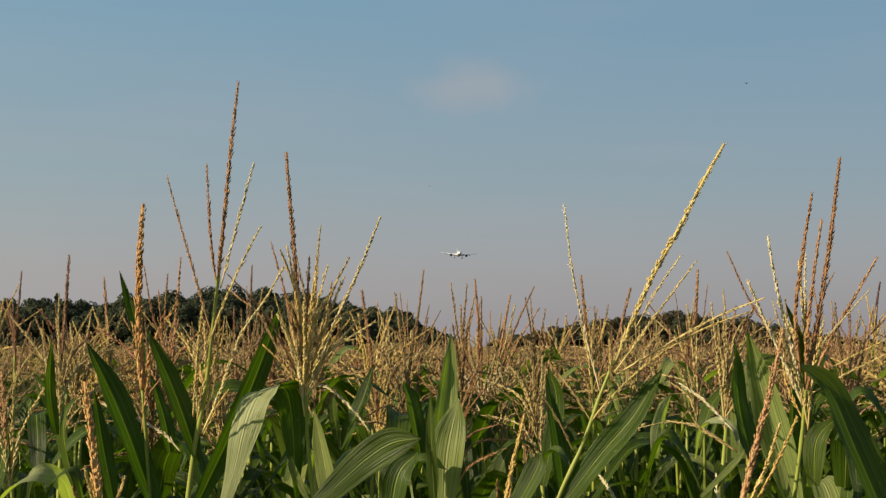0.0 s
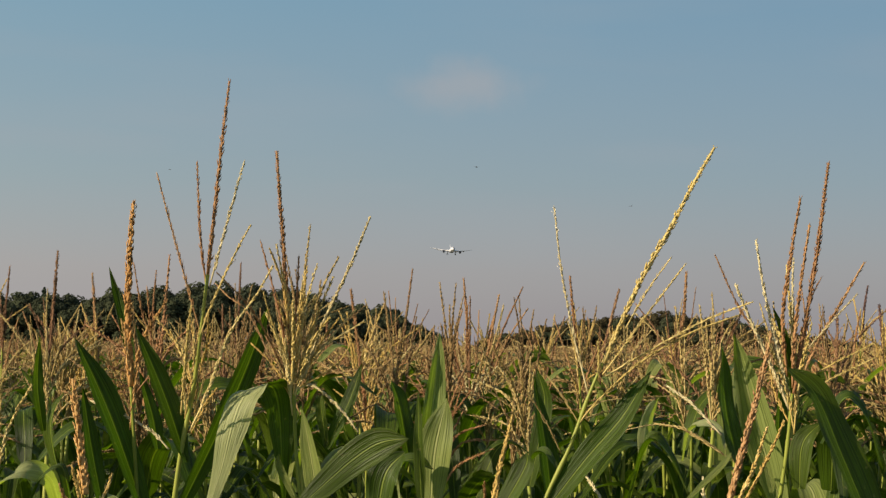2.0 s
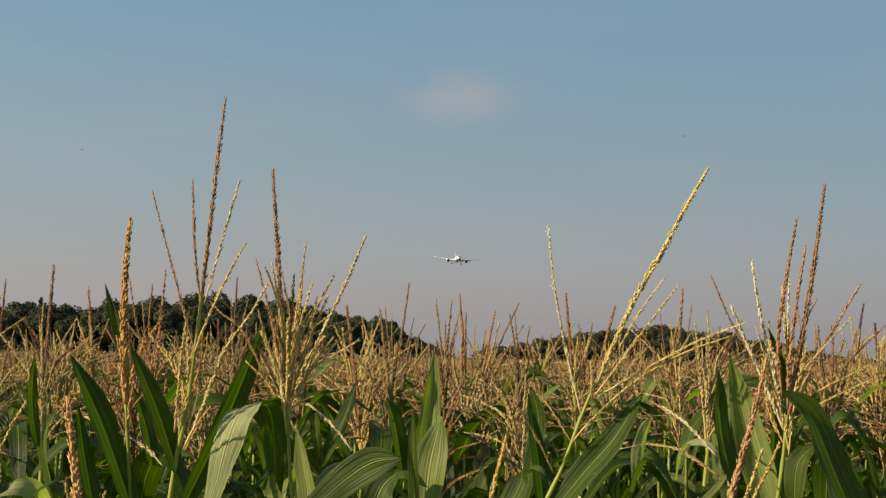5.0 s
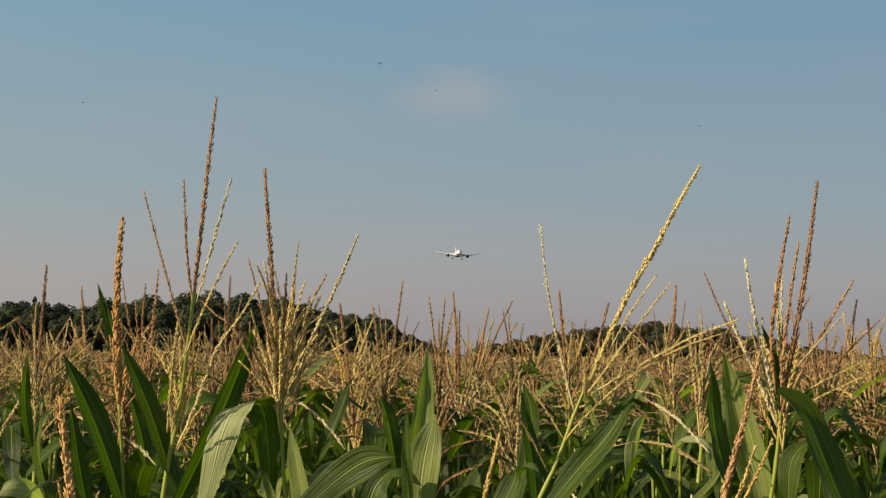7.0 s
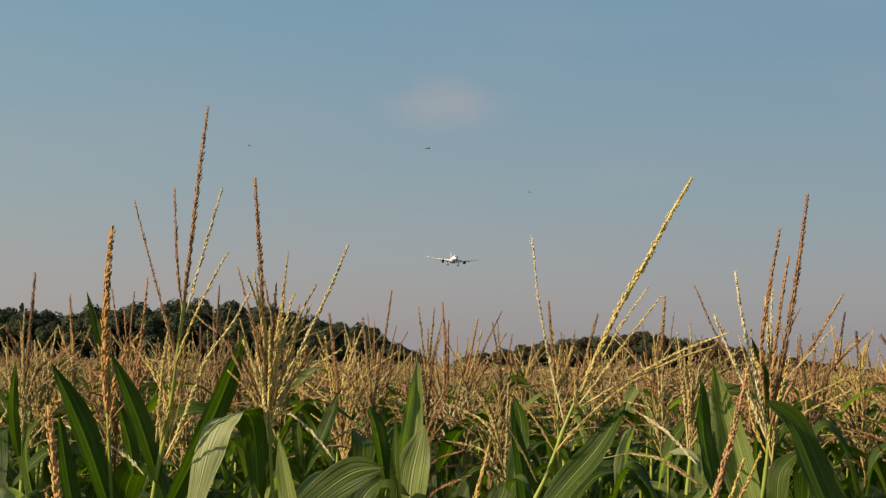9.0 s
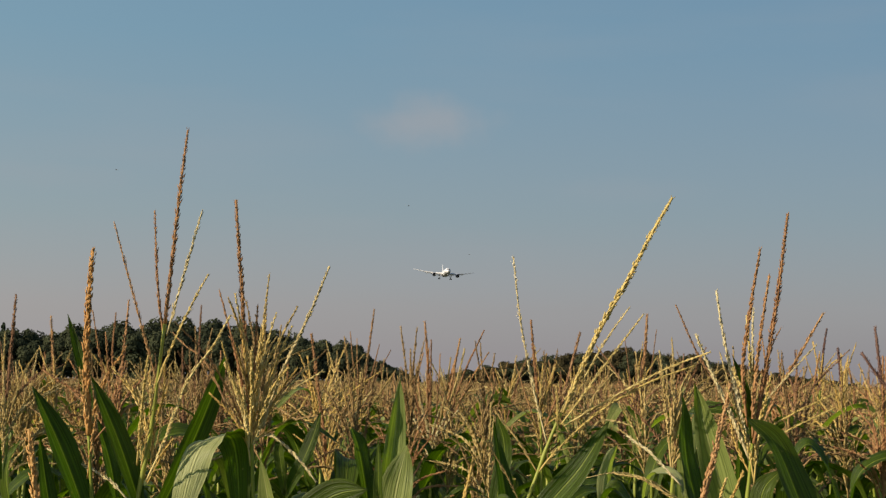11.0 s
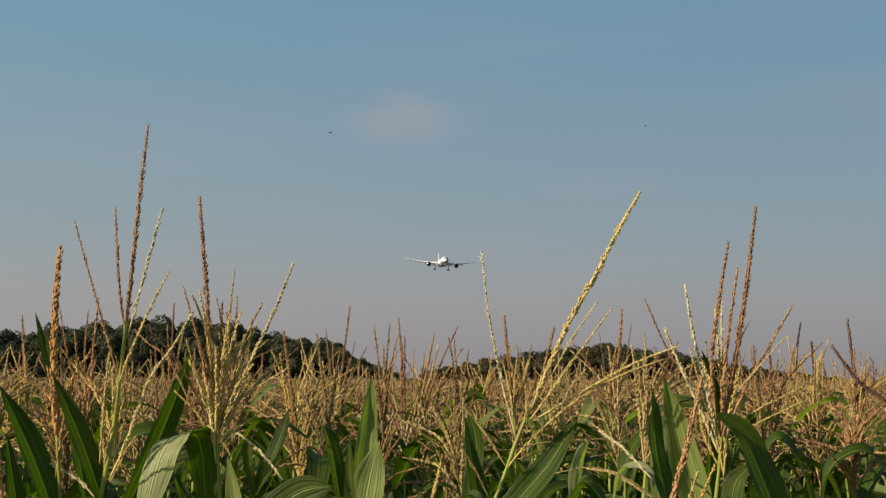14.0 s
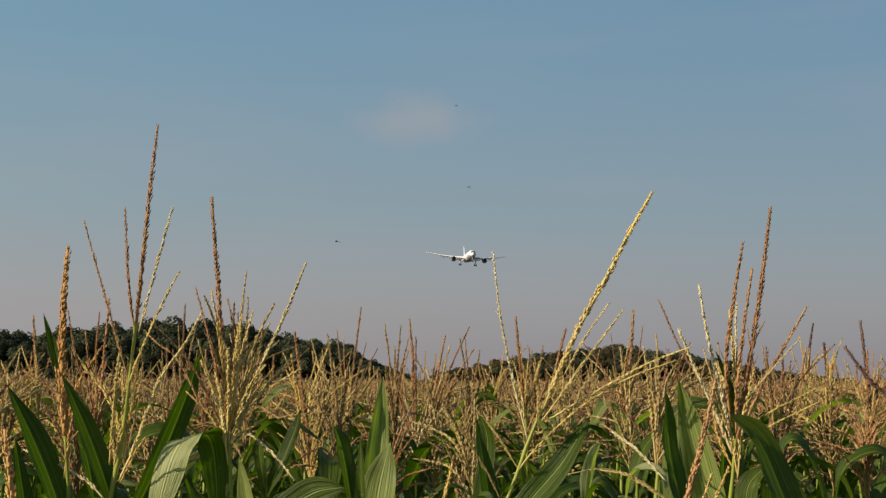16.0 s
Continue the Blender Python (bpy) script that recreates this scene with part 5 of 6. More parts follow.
t = hero_spike(p, HUSK_BROWN, 0.0138, [(-0.063, 0.000, 1.545), (-0.071, 0.000, 1.614), (-0.079, 0.000, 1.715)])
hero_branch(t, HUSK_TAN, 0.0076, [(-0.065, 0.000, 1.528), (-0.086, 0.010, 1.588), (-0.110, 0.025, 1.674)])
hero_branch(t, HUSK_TAN, 0.0057, [(-0.075, 0.000, 1.623), (-0.064, -0.012, 1.676), (-0.034, -0.030, 1.728), (-0.003, -0.051, 1.754)])
hero_tuft(t, HUSK_YELLOW, 5, (-0.063, 0.000, 1.545), 587)
hero_leaf(p, LEAF, 0.032, (-0.92, 0.34, 0.21), [(-0.103, 0.000, 1.502), (-0.079, 0.000, 1.562), (-0.071, 0.000, 1.640)], 0.40, 0.50)
p = hero_plant("maize plant with upright brown tassel spike", (-0.877, 3.600), [(-0.033, 0.000, 1.388), (-0.045, 0.000, 1.606), (-0.049, 0.000, 1.715)])
t = hero_spike(p, HUSK_DARK, 0.0139, [(-0.049, 0.000, 1.715), (-0.044, 0.000, 1.825), (-0.036, 0.000, 1.974)])
hero_branch(t, HUSK_TAN, 0.0089, [(-0.048, 0.000, 1.660), (-0.055, -0.015, 1.784), (-0.049, -0.037, 1.879)])
hero_branch(t, HUSK_TAN, 0.0089, [(-0.046, 0.000, 1.660), (-0.010, -0.024, 1.770), (0.038, -0.060, 1.844)])
hero_branch(t, HUSK_BROWN, 0.0089, [(-0.048, 0.000, 1.647), (-0.084, -0.001, 1.743), (-0.116, -0.003, 1.825)])
hero_tuft(t, HUSK_DARK, 8, (-0.049, 0.000, 1.715), 654)
hero_leaf(p, LEAF, 0.039, (-0.86, 0.34, -0.37), [(-0.035, 0.000, 1.497), (-0.068, 0.000, 1.606), (-0.118, 0.000, 1.688)], 0.40, 0.50)
p = hero_plant("maize plant with slender red-brown tassel spike", (-1.221, 4.200), [(0.004, 0.000, 1.360), (0.005, 0.000, 1.614), (0.007, 0.000, 1.773)])
t = hero_spike(p, HUSK_DARK, 0.0108, [(0.007, 0.000, 1.773), (0.013, 0.000, 1.853), (0.021, 0.000, 1.966)])
hero_branch(t, HUSK_BROWN, 0.0104, [(0.010, 0.000, 1.709), (-0.014, 0.032, 1.806), (-0.043, 0.078, 1.888)])
hero_branch(t, HUSK_BROWN, 0.0104, [(0.009, 0.000, 1.645), (0.036, -0.027, 1.741), (0.069, -0.066, 1.820)])
hero_tuft(t, HUSK_DARK, 8, (0.007, 0.000, 1.773), 819)
p = hero_plant("maize plant with pale central tassel spike and fanned brown branches", (0.135, 4.200), [(-0.018, 0.000, 1.281), (-0.024, 0.000, 1.486), (-0.026, 0.000, 1.614)])
t = hero_spike(p, HUSK_BROWN, 0.0140, [(-0.026, 0.000, 1.614), (-0.031, 0.000, 1.773), (-0.045, 0.000, 1.944)])
hero_branch(t, HUSK_BROWN, 0.0139, [(-0.011, 0.000, 1.550), (0.026, -0.028, 1.741), (0.053, -0.069, 1.896)])
hero_branch(t, HUSK_BROWN, 0.0122, [(-0.004, 0.000, 1.550), (0.060, 0.026, 1.773), (0.128, 0.064, 1.924)])
hero_branch(t, HUSK_BROWN, 0.0104, [(0.002, 0.000, 1.582), (0.073, -0.031, 1.757), (0.134, -0.077, 1.859)])
hero_branch(t, HUSK_BROWN, 0.0139, [(-0.017, 0.000, 1.582), (0.010, -0.005, 1.709), (0.042, -0.012, 1.837)])
hero_branch(t, HUSK_BROWN, 0.0104, [(-0.030, 0.000, 1.606), (-0.062, -0.006, 1.709), (-0.086, -0.014, 1.837)])
hero_branch(t, HUSK_BROWN, 0.0104, [(-0.028, 0.000, 1.645), (-0.036, -0.025, 1.773), (-0.034, -0.061, 1.868)])
hero_branch(t, HUSK_BROWN, 0.0104, [(-0.030, 0.000, 1.590), (-0.070, 0.007, 1.693), (-0.110, 0.017, 1.773)])
hero_branch(t, HUSK_BROWN, 0.0104, [(-0.011, 0.000, 1.542), (0.035, 0.017, 1.629), (0.093, 0.042, 1.709)])
hero_branch(t, HUSK_BROWN, 0.0104, [(-0.006, 0.000, 1.582), (0.050, -0.008, 1.709), (0.106, -0.020, 1.789)])
hero_branch(t, HUSK_BROWN, 0.0122, [(-0.020, 0.000, 1.566), (-0.001, 0.006, 1.677), (0.019, 0.014, 1.773)])
hero_branch(t, HUSK_BROWN, 0.0104, [(-0.030, 0.000, 1.614), (-0.061, 0.003, 1.773), (-0.048, 0.008, 1.857)])
hero_branch(t, HUSK_BROWN, 0.0087, [(-0.017, 0.000, 1.598), (-0.003, 0.027, 1.757), (0.002, 0.068, 1.855)])
hero_branch(t, HUSK_TAN, 0.0122, [(-0.014, 0.000, 1.590), (0.015, -0.014, 1.741), (0.029, -0.035, 1.843)])
hero_branch(t, HUSK_TAN, 0.0122, [(-0.014, 0.000, 1.566), (0.010, -0.010, 1.662), (0.045, -0.025, 1.773), (0.068, -0.042, 1.868)])
hero_branch(t, HUSK_DARK, 0.0104, [(-0.030, 0.000, 1.614), (-0.075, -0.030, 1.733), (-0.101, -0.074, 1.808)])
hero_branch(t, HUSK_DARK, 0.0104, [(-0.026, 0.000, 1.630), (-0.027, -0.032, 1.773), (-0.028, -0.079, 1.891)])
hero_tuft(t, HUSK_CREAM, 10, (-0.026, 0.000, 1.614), 110)
hero_leaf(p, LEAF_PALE, 0.071, (-0.95, 0.30, 0.13), [(-0.134, -1.200, 1.415), (-0.126, -1.200, 1.539), (-0.103, -1.200, 1.647)], 0.50, 0.50)
hero_leaf(p, LEAF_PALE, 0.047, (-0.98, -0.20, 0.10), [(-0.142, -1.150, 1.536), (-0.128, -1.150, 1.651), (-0.118, -1.150, 1.781)], 0.30, 0.50, 0.50)
hero_leaf(p, LEAF, 0.024, (-0.94, 0.34, -0.04), [(-0.151, -1.300, 1.437), (-0.157, -1.300, 1.546), (-0.160, -1.300, 1.667)], 0.40, 0.50)
hero_leaf(p, LEAF, 0.051, (0.30, 0.80, 0.30), [(-0.052, -0.300, 1.476), (-0.067, -0.300, 1.601), (-0.037, -0.300, 1.594), (-0.008, -0.300, 1.476)], 0.40, 0.50)
hero_leaf(p, LEAF, 0.047, (-0.79, 0.34, 0.50), [(-0.032, -0.600, 1.361), (0.023, -0.600, 1.497), (0.071, -0.600, 1.524)], 0.40, 0.50)
p = hero_plant("maize plant with golden tassel spike low in the row", (-0.037, 2.350), [(0.123, 0.000, 1.443), (0.132, 0.000, 1.487), (0.135, 0.000, 1.505)])
t = hero_spike(p, HUSK_GOLD, 0.0111, [(0.135, 0.000, 1.505), (0.152, 0.000, 1.585), (0.161, 0.000, 1.620), (0.168, 0.000, 1.654)])
hero_branch(t, HUSK_GOLD, 0.0087, [(0.130, 0.000, 1.470), (0.139, 0.006, 1.504), (0.146, 0.016, 1.530)])
hero_branch(t, HUSK_RED, 0.0078, [(0.126, 0.000, 1.470), (0.122, -0.030, 1.517), (0.120, -0.075, 1.547)])
hero_leaf(p, LEAF, 0.042, (-0.85, 0.34, 0.40), [(0.158, 0.400, 1.432), (0.211, 0.400, 1.526), (0.216, 0.400, 1.557)], 0.40, 0.50)
hero_leaf(p, LEAF, 0.061, (-0.87, 0.34, 0.36), [(-0.064, 0.500, 1.421), (-0.048, 0.500, 1.507), (-0.010, 0.500, 1.550)], 0.40, 0.50)
hero_leaf(p, LEAF, 0.045, (0.30, 0.80, 0.30), [(-0.034, 0.600, 1.487), (-0.006, 0.600, 1.526), (0.044, 0.600, 1.509)], 0.40, 0.50)
p = hero_plant("maize plant with thin dark tassel spike standing above the row", (-0.150, 6.500), [(0.011, 0.000, 1.293), (0.016, 0.000, 1.539), (0.018, 0.000, 1.687)])
t = hero_spike(p, HUSK_DARK, 0.0167, [(0.018, 0.000, 1.687), (0.040, 0.000, 1.885), (0.065, 0.000, 2.089)])
hero_branch(t, HUSK_BROWN, 0.0107, [(0.011, 0.000, 1.662), (-0.021, -0.020, 1.835), (-0.038, -0.048, 1.988)])
hero_branch(t, HUSK_BROWN, 0.0107, [(0.016, 0.000, 1.662), (-0.004, -0.006, 1.811), (-0.009, -0.015, 1.959)])
hero_branch(t, HUSK_DARK, 0.0107, [(0.021, 0.000, 1.638), (0.077, 0.007, 1.786), (0.140, 0.018, 1.911)])
hero_branch(t, HUSK_DARK, 0.0107, [(0.021, 0.000, 1.662), (0.060, -0.022, 1.811), (0.090, -0.055, 1.933)])
hero_tuft(t, HUSK_DARK, 8, (0.018, 0.000, 1.687), 43)
p = hero_plant("maize plant with reddish tassel spike and arching tan branches", (-0.145, 3.600), [(-0.008, 0.000, 1.361), (-0.010, 0.000, 1.497), (-0.011, 0.000, 1.572)])
t = hero_spike(p, HUSK_BROWN, 0.0147, [(-0.011, 0.000, 1.572), (-0.020, 0.000, 1.660), (-0.036, 0.000, 1.770), (-0.053, 0.000, 1.887)])
hero_branch(t, HUSK_TAN, 0.0119, [(-0.000, 0.000, 1.558), (0.036, 0.031, 1.660), (0.100, 0.077, 1.759)])
hero_branch(t, HUSK_TAN, 0.0119, [(0.016, 0.000, 1.558), (0.078, -0.010, 1.688), (0.153, -0.026, 1.800)])
hero_branch(t, HUSK_DARK, 0.0089, [(-0.014, 0.000, 1.558), (-0.052, -0.009, 1.647), (-0.090, -0.022, 1.715)])
hero_branch(t, HUSK_TAN, 0.0089, [(-0.008, 0.000, 1.565), (0.003, -0.024, 1.647), (0.018, -0.058, 1.716)])
hero_tuft(t, HUSK_GOLD, 8, (-0.011, 0.000, 1.572), 882)
hero_leaf(p, LEAF, 0.047, (-0.68, -0.72, -0.16), [(0.099, -0.500, 1.520), (0.079, -0.500, 1.626), (0.060, -0.500, 1.682)], 0.40, 0.50)
hero_leaf(p, LEAF, 0.037, (0.30, 0.80, 0.30), [(0.027, 0.100, 1.630), (-0.002, 0.100, 1.644), (-0.030, 0.100, 1.574)], 0.40, 0.50)
p = hero_plant("maize plant with red-brown tassel spikes", (0.400, 4.000), [(0.004, 0.000, 1.378), (0.005, 0.000, 1.590), (0.000, 0.000, 1.696)])
t = hero_spike(p, HUSK_BROWN, 0.0137, [(0.000, 0.000, 1.696), (-0.014, 0.000, 1.818), (-0.026, 0.000, 1.945)])
hero_branch(t, HUSK_BROWN, 0.0083, [(-0.002, 0.000, 1.635), (-0.040, -0.008, 1.742), (-0.071, -0.020, 1.833)])
hero_branch(t, HUSK_BROWN, 0.0099, [(0.003, 0.000, 1.620), (0.029, -0.003, 1.696), (0.059, -0.006, 1.772)])
hero_tuft(t, HUSK_GOLD, 9, (0.000, 0.000, 1.696), 532)
p = hero_plant("maize plant with brown tassel spike", (0.479, 4.600), [(0.030, 0.000, 1.392), (0.040, 0.000, 1.601), (0.048, 0.000, 1.705)])
t = hero_spike(p, HUSK_DARK, 0.0158, [(0.048, 0.000, 1.705), (0.077, 0.000, 1.825), (0.106, 0.000, 1.934)])
hero_branch(t, HUSK_DARK, 0.0095, [(0.044, 0.000, 1.636), (0.023, -0.007, 1.740), (0.005, -0.018, 1.845)])
hero_tuft(t, HUSK_DARK, 9, (0.048, 0.000, 1.705), 887)
p = hero_plant("maize plant with upright red tassel spike", (0.768, 5.000), [(0.032, 0.000, 1.361), (0.044, 0.000, 1.588), (0.054, 0.000, 1.702)])
t = hero_spike(p, HUSK_BROWN, 0.0171, [(0.054, 0.000, 1.702), (0.085, 0.000, 1.854), (0.096, 0.000, 2.011)])
hero_branch(t, HUSK_DARK, 0.0072, [(0.050, 0.000, 1.664), (0.037, 0.006, 1.797), (0.021, 0.015, 1.931)])
hero_branch(t, HUSK_DARK, 0.0083, [(0.058, 0.000, 1.645), (0.104, 0.004, 1.797), (0.130, 0.009, 1.960)])
hero_branch(t, HUSK_DARK, 0.0124, [(0.050, 0.000, 1.626), (-0.001, 0.008, 1.797), (-0.075, 0.019, 1.902)])
hero_tuft(t, HUSK_GOLD, 9, (0.054, 0.000, 1.702), 963)
p = hero_plant("maize plant with many slender tassel branches", (0.379, 5.000), [(0.003, 0.000, 1.361), (0.004, 0.000, 1.588), (0.005, 0.000, 1.664)])
t = hero_spike(p, HUSK_BROWN, 0.0107, [(0.005, 0.000, 1.664), (-0.033, 0.000, 1.778), (-0.042, 0.000, 1.835)])
hero_branch(t, HUSK_BROWN, 0.0083, [(0.004, 0.000, 1.626), (-0.032, 0.020, 1.740), (-0.068, 0.050, 1.826)])
hero_branch(t, HUSK_DARK, 0.0103, [(0.004, 0.000, 1.626), (0.032, -0.015, 1.740), (0.069, -0.037, 1.853)])
hero_tuft(t, HUSK_GOLD, 9, (0.005, 0.000, 1.664), 649)
p = hero_plant("maize plant with slim dry tassel spike", (-0.813, 4.500), [(-0.015, 0.000, 1.451), (-0.022, 0.000, 1.706)])
t = hero_spike(p, HUSK_BROWN, 0.0096, [(-0.022, 0.000, 1.706), (-0.034, 0.000, 1.844), (-0.027, 0.000, 1.973)])
hero_tuft(t, HUSK_GOLD, 9, (-0.022, 0.000, 1.706), 737)
p = hero_plant("maize plant with slim dry tassel spike", (-0.916, 4.000), [(0.013, 0.000, 1.484), (0.017, 0.000, 1.696)])
t = hero_spike(p, HUSK_BROWN, 0.0137, [(0.017, 0.000, 1.696), (0.007, 0.000, 1.818), (-0.004, 0.000, 1.940)])
hero_tuft(t, HUSK_GOLD, 9, (0.017, 0.000, 1.696), 732)
p = hero_plant("maize plant with slim dry tassel spike", (1.385, 5.000), [(0.034, 0.000, 1.474), (0.043, 0.000, 1.626)])
t = hero_spike(p, HUSK_BROWN, 0.0129, [(0.043, 0.000, 1.626), (0.051, 0.000, 1.778), (0.070, 0.000, 1.883)])
hero_tuft(t, HUSK_GOLD, 9, (0.043, 0.000, 1.626), 243)
p = hero_plant("maize plant with slim dry tassel spike", (-0.579, 4.400), [(0.003, 0.000, 1.457), (0.005, 0.000, 1.691)])
t = hero_spike(p, HUSK_DARK, 0.0113, [(0.005, 0.000, 1.691), (0.005, 0.000, 1.842), (0.009, 0.000, 1.993)])
hero_tuft(t, HUSK_DARK, 9, (0.005, 0.000, 1.691), 958)
p = hero_plant("maize plant with slim dry tassel spike", (1.465, 5.500), [(0.034, 0.000, 1.446), (0.043, 0.000, 1.613)])
t = hero_spike(p, HUSK_PLUM, 0.0094, [(0.043, 0.000, 1.613), (0.048, 0.000, 1.781), (0.042, 0.000, 1.907)])
hero_tuft(t, HUSK_DARK, 9, (0.043, 0.000, 1.613), 308)
p = hero_plant("maize plant with slim dry tassel spike", (-0.621, 4.600), [(-0.015, 0.000, 1.392), (-0.020, 0.000, 1.618)])
t = hero_spike(p, HUSK_DARK, 0.0138, [(-0.020, 0.000, 1.618), (-0.023, 0.000, 1.705), (-0.030, 0.000, 1.872)])
hero_tuft(t, HUSK_DARK, 9, (-0.020, 0.000, 1.618), 447)
p = hero_plant("maize plant with slim dry tassel spike", (-0.336, 5.000), [(-0.014, 0.000, 1.398), (-0.019, 0.000, 1.607)])
t = hero_spike(p, HUSK_BROWN, 0.0129, [(-0.019, 0.000, 1.607), (-0.019, 0.000, 1.721), (-0.016, 0.000, 1.854)])
hero_tuft(t, HUSK_GOLD, 9, (-0.019, 0.000, 1.607), 264)
p = hero_plant("maize plant with upright red tassel spike", (1.417, 4.031), [(-0.046, 0.000, 1.428), (-0.060, 0.000, 1.610), (-0.063, 0.000, 1.702)])
t = hero_spike(p, HUSK_PLUM, 0.0154, [(-0.063, 0.000, 1.702), (-0.074, 0.000, 1.809), (-0.088, 0.000, 1.939)])
hero_branch(t, HUSK_DARK, 0.0099, [(-0.059, 0.000, 1.641), (-0.046, 0.001, 1.733), (-0.038, 0.003, 1.825)])
hero_tuft(t, HUSK_GOLD, 9, (-0.063, 0.000, 1.702), 561)
hero_leaf(p, LEAF, 0.056, (0.20, 0.80, 0.40), [(-0.414, -0.800, 1.497), (-0.387, -0.800, 1.588), (-0.312, -0.800, 1.619), (-0.251, -0.800, 1.558)], 0.40, 0.50)
p = hero_plant("maize plant with bent dark tassel spike", (1.121, 2.831), [(-0.044, 0.000, 1.532), (-0.052, 0.000, 1.638), (-0.062, 0.000, 1.681)])
t = hero_spike(p, HUSK_PLUM, 0.0140, [(-0.062, 0.000, 1.681), (-0.104, 0.000, 1.729), (-0.163, 0.000, 1.772), (-0.214, 0.000, 1.840)])
hero_branch(t, HUSK_TAN, 0.0069, [(-0.062, 0.000, 1.670), (-0.074, -0.010, 1.756), (-0.089, -0.026, 1.831)])
hero_tuft(t, HUSK_YELLOW, 5, (-0.062, 0.000, 1.681), 807)
p = hero_plant("maize plant with reddish tassel spike", (1.374, 4.531), [(0.008, 0.000, 1.385), (0.011, 0.000, 1.590), (0.013, 0.000, 1.727)])
t = hero_spike(p, HUSK_PLUM, 0.0160, [(0.013, 0.000, 1.727), (0.011, 0.000, 1.796), (0.002, 0.000, 1.893)])
hero_branch(t, HUSK_BROWN, 0.0112, [(0.014, 0.000, 1.624), (0.049, -0.006, 1.727), (0.032, -0.014, 1.831)])
hero_tuft(t, HUSK_GOLD, 9, (0.013, 0.000, 1.727), 593)
p = hero_plant("maize plant with tan tassel spike", (1.419, 5.031), [(0.028, 0.000, 1.379), (0.038, 0.000, 1.607), (0.046, 0.000, 1.760)])
t = hero_spike(p, HUSK_PLUM, 0.0140, [(0.046, 0.000, 1.760), (0.056, 0.000, 1.876), (0.071, 0.000, 1.972)])
hero_tuft(t, HUSK_GOLD, 8, (0.046, 0.000, 1.760), 322)


def fly(rows):
    """A dragonfly through places (seconds, x, y, z), heading along its way."""
    thing = dragonfly()
    out, last = [], 0.0
    for k, r in enumerate(rows):
        a, b = rows[max(k - 1, 0)], rows[min(k + 1, len(rows) - 1)]
        want = math.degrees(math.atan2(b[1] - a[1], -(b[2] - a[2])))
        turn = (want - last + 180) % 360 - 180
        last += max(-80.0, min(80.0, turn)) if k else turn
        out.append((r[0], pose(r[1], r[2], r[3], -8, 0, last)))
    walk(thing, out)


def dragonflies():
    fly([(0.0, 2.70, 13.00, 4.09), (0.5, 2.80, 14.49, 4.16), (1.0, 2.15, 12.61, 3.66), (1.5, 1.05, 11.61, 3.22), (2.0, 0.41, 13.74, 3.42), (2.5, 0.74, 14.19, 2.58), (3.0, 0.16, 11.94, 2.89), (3.5, -0.31, 12.06, 4.16), (4.0, -1.52, 14.28, 6.12), (16.0, -2.04, 13.63, 7.47)])
    fly([(0.0, -0.28, 30.00, 5.03), (0.5, -1.30, 31.49, 4.75), (1.0, -1.66, 29.61, 4.49), (1.5, -2.20, 28.61, 4.23), (2.0, -5.50, 30.74, 5.36), (4.0, -7.27, 31.19, 5.54), (6.5, -6.90, 28.95, 6.47), (7.0, -6.78, 29.07, 6.68), (8.5, -8.23, 31.29, 10.53), (16.0, -12.84, 30.63, 13.23)])
    fly([(0.0, 0.75, 26.00, 1.89), (0.5, 0.54, 27.49, 3.61), (1.0, 0.49, 25.61, 3.87), (1.5, 3.80, 24.61, 4.02), (3.0, 2.21, 26.73, 4.77), (4.0, 4.38, 27.19, 5.86), (7.0, 4.69, 24.95, 5.72), (8.5, 2.60, 25.07, 5.05), (11.0, 1.38, 27.29, 4.13), (12.5, 1.97, 26.61, 6.21), (14.5, 5.00, 24.57, 6.07), (16.0, 1.25, 25.81, 6.61)])
    fly([(0.0, -3.04, 16.00, 8.74), (6.5, -1.09, 17.49, 6.42), (7.0, -0.48, 15.61, 4.87), (8.5, 0.15, 14.61, 3.94), (11.0, 0.15, 16.74, 3.77), (12.5, -0.14, 17.21, 3.01), (14.5, -0.48, 14.97, 4.58), (16.0, -0.48, 15.10, 3.18)])
    fly([(0.0, 6.75, 24.00, 12.24), (6.5, 1.39, 25.49, 7.37), (7.0, 0.17, 23.61, 6.03), (8.5, -2.02, 22.61, 5.08), (11.0, -4.69, 24.74, 5.26), (12.5, -6.25, 25.21, 4.28), (14.5, -8.42, 22.97, 5.02), (16.0, -11.22, 23.10, 5.88)])
    fly([(0.0, 12.65, 18.00, 5.33), (12.5, 9.27, 19.50, 4.42), (14.0, 6.46, 17.64, 3.50), (14.5, 5.01, 16.63, 3.21), (15.0, 3.83, 18.75, 3.44), (15.5, 2.41, 19.22, 3.71), (16.0, 0.98, 16.98, 4.00)])


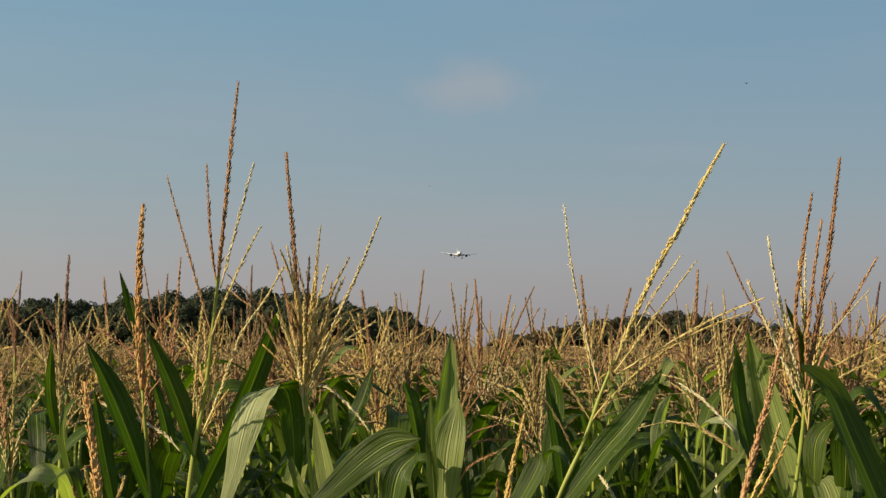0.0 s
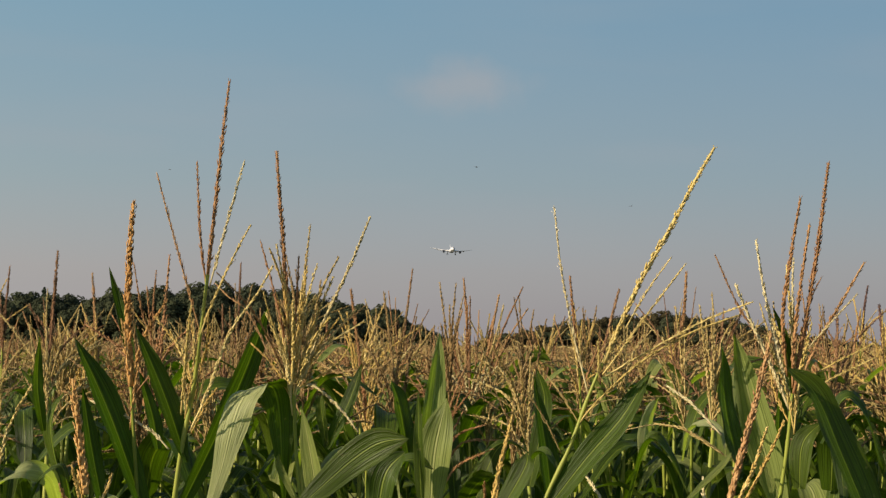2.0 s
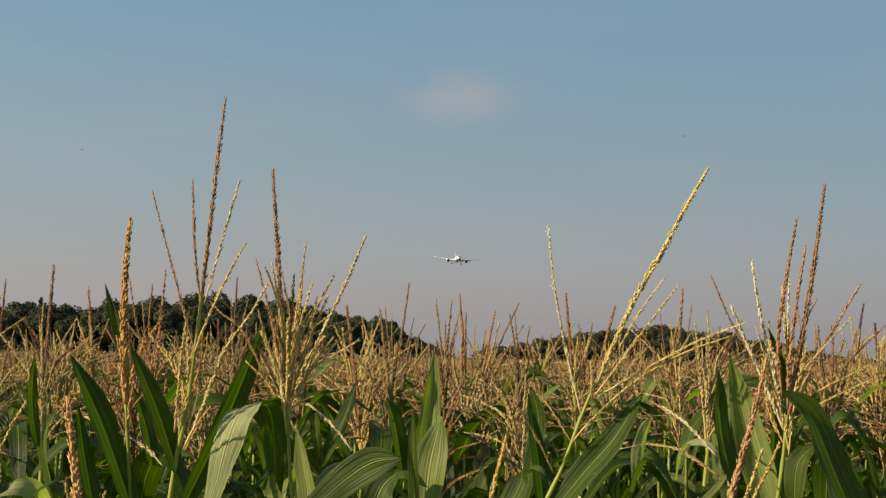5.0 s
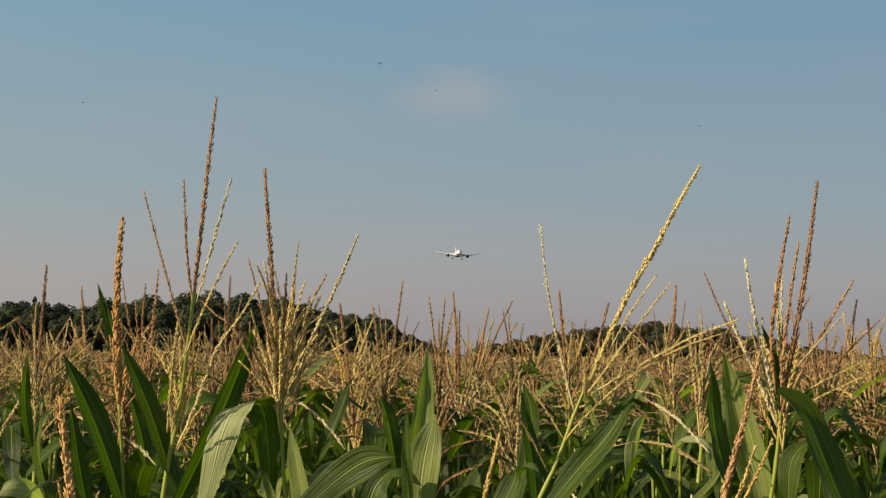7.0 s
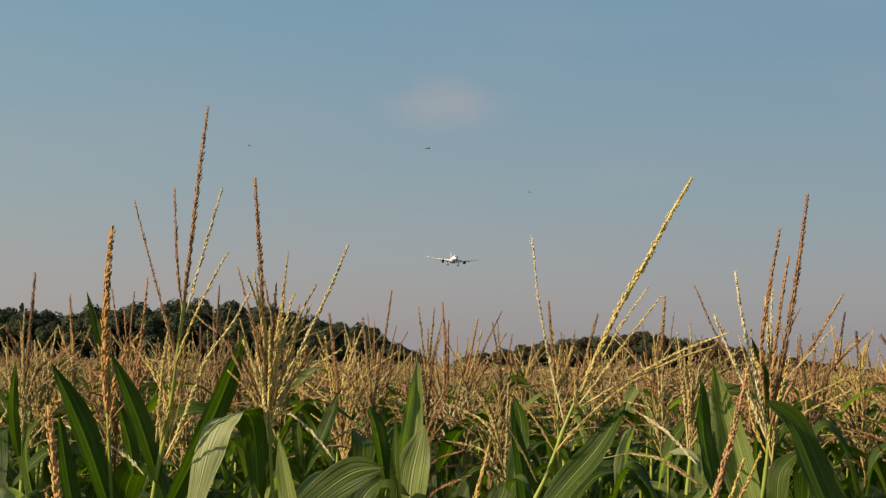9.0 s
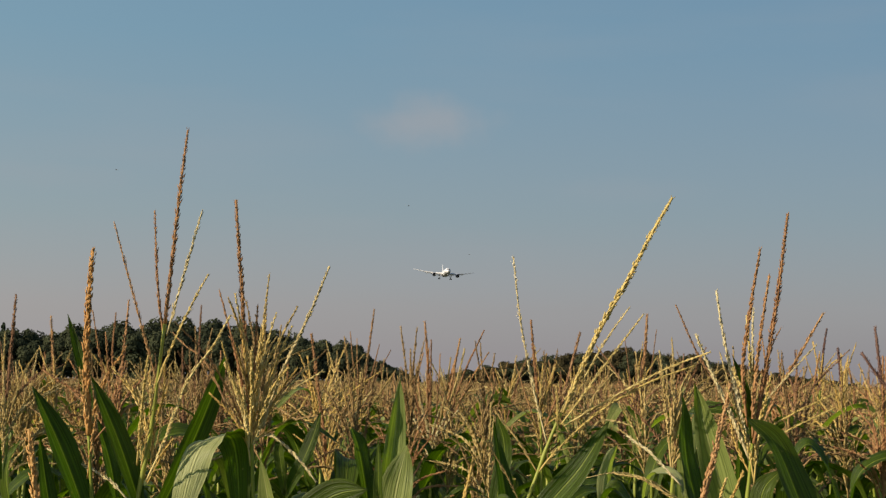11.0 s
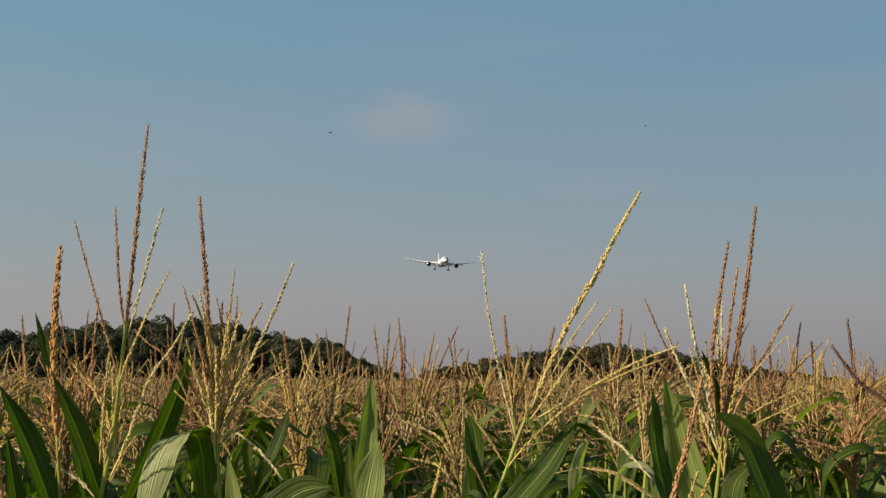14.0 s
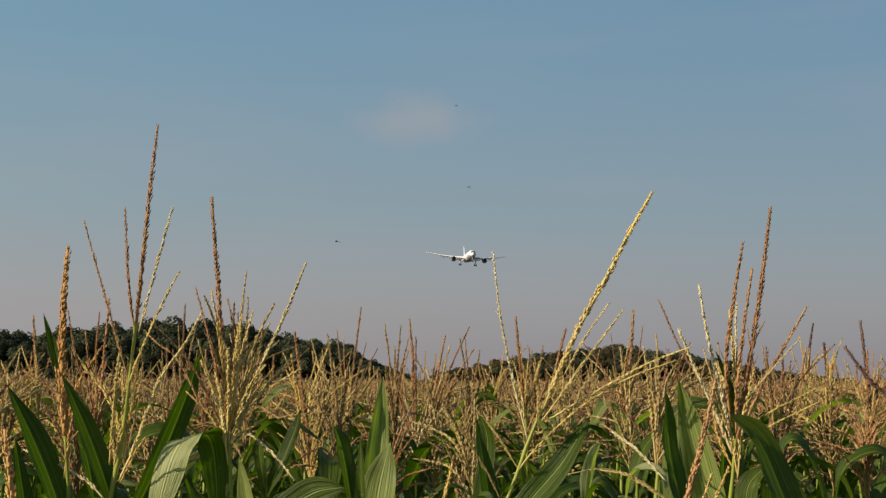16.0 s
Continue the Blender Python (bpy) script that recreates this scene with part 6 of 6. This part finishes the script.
def sway():
    """Slow rocking of the near plants in the light wind: seconds and degrees of lean."""
    rock(HEROES[0], [(0.0, 0.00), (0.5, 0.00), (1.0, 0.02), (1.5, -0.01), (2.0, -0.00), (2.5, -0.00), (3.0, -0.01), (3.5, 0.01), (4.0, -0.01), (6.5, -0.03), (7.0, -0.05), (7.5, -0.10), (8.0, -0.08), (8.5, -0.04), (11.0, -0.07), (11.5, -0.07), (12.0, -0.16), (12.5, -0.19), (13.0, -0.25), (13.5, -0.25), (14.0, -0.27), (14.5, -0.27), (15.0, -0.18), (15.5, -0.27), (16.0, -0.32)])
    rock(HEROES[1], [(0.0, 0.00), (0.5, -0.00), (1.0, 0.03), (1.5, 0.01), (2.0, -0.01), (2.5, -0.01), (3.0, 0.00), (3.5, 0.03), (4.0, 0.00), (6.5, -0.01), (7.0, -0.01), (7.5, -0.03), (8.0, -0.04), (8.5, -0.03), (11.0, -0.04), (11.5, -0.06), (12.0, -0.07), (12.5, -0.07), (13.0, -0.09), (13.5, -0.06), (14.0, -0.15), (14.5, -0.05), (15.0, -0.01), (15.5, -0.17), (16.0, -0.10)])
    rock(HEROES[2], [(0.0, 0.00), (0.5, -0.01), (1.0, 0.01), (1.5, 0.03), (2.0, 0.04), (2.5, 0.09), (3.0, 0.08), (3.5, 0.09), (4.0, 0.09), (6.5, 0.01), (7.0, 0.07), (7.5, 0.04), (8.0, 0.05), (8.5, 0.07), (11.0, 0.07), (11.5, 0.07), (12.0, 0.04), (12.5, -0.05), (13.0, 0.10), (13.5, 0.04), (14.0, 0.09), (14.5, -0.03), (15.0, -0.21), (15.5, 0.01), (16.0, -0.06)])
    rock(HEROES[3], [(0.0, 0.00), (0.5, -0.00), (1.0, -0.02), (1.5, -0.04), (2.0, 0.00), (2.5, 0.01), (3.0, -0.02), (3.5, -0.01), (4.0, -0.04), (6.5, -0.08), (7.0, -0.08), (7.5, -0.04), (8.0, -0.01), (8.5, -0.03), (11.0, -0.04), (11.5, -0.05), (12.0, -0.08), (12.5, -0.08), (13.0, 0.04), (13.5, 0.05), (14.0, -0.05), (14.5, -0.09), (15.0, -0.06), (15.5, -0.04), (16.0, -0.05)])
    rock(HEROES[4], [(0.0, 0.00), (0.5, -0.00), (1.0, -0.04), (1.5, -0.01), (2.0, -0.05), (2.5, -0.03), (3.0, -0.04), (3.5, -0.02), (4.0, -0.02), (6.5, 0.04), (7.0, 0.04), (7.5, 0.05), (8.0, 0.05), (8.5, 0.04), (11.0, 0.04), (11.5, 0.02), (12.0, 0.08), (12.5, 0.11), (13.0, 0.06), (13.5, 0.01), (14.0, 0.05), (14.5, 0.07), (15.0, 0.02), (15.5, 0.12), (16.0, 0.13)])
    rock(HEROES[5], [(0.0, 0.00), (0.5, -0.02), (1.0, -0.03), (1.5, -0.00), (2.0, -0.01), (2.5, 0.02), (3.0, 0.02), (3.5, -0.02), (4.0, 0.03), (6.5, 0.09), (7.0, 0.08), (7.5, 0.13), (8.0, 0.09), (8.5, 0.03), (11.0, 0.03), (11.5, 0.03), (12.0, 0.10), (12.5, 0.16), (13.0, 0.09), (13.5, 0.14), (14.0, 0.17), (14.5, 0.17), (15.0, 0.08), (15.5, 0.22), (16.0, 0.24)])


def rock(plant, rows):
    x, y, z = plant.location
    walk(plant, [(t, pose(x, y, z, 0, a, 0)) for t, a in rows])


# ---- what moves ----
def motions():
    rows = []
    for t in range(0, 17, 2):
        rows.append((t, pose(22.86 + 2.317 * t, 2160 - 68.6 * t, 137.9 - 2.968 * t, -1.6, 2.7, 4.4)))
    walk(AIRLINER, rows)
    dragonflies()
    sway()


motions()
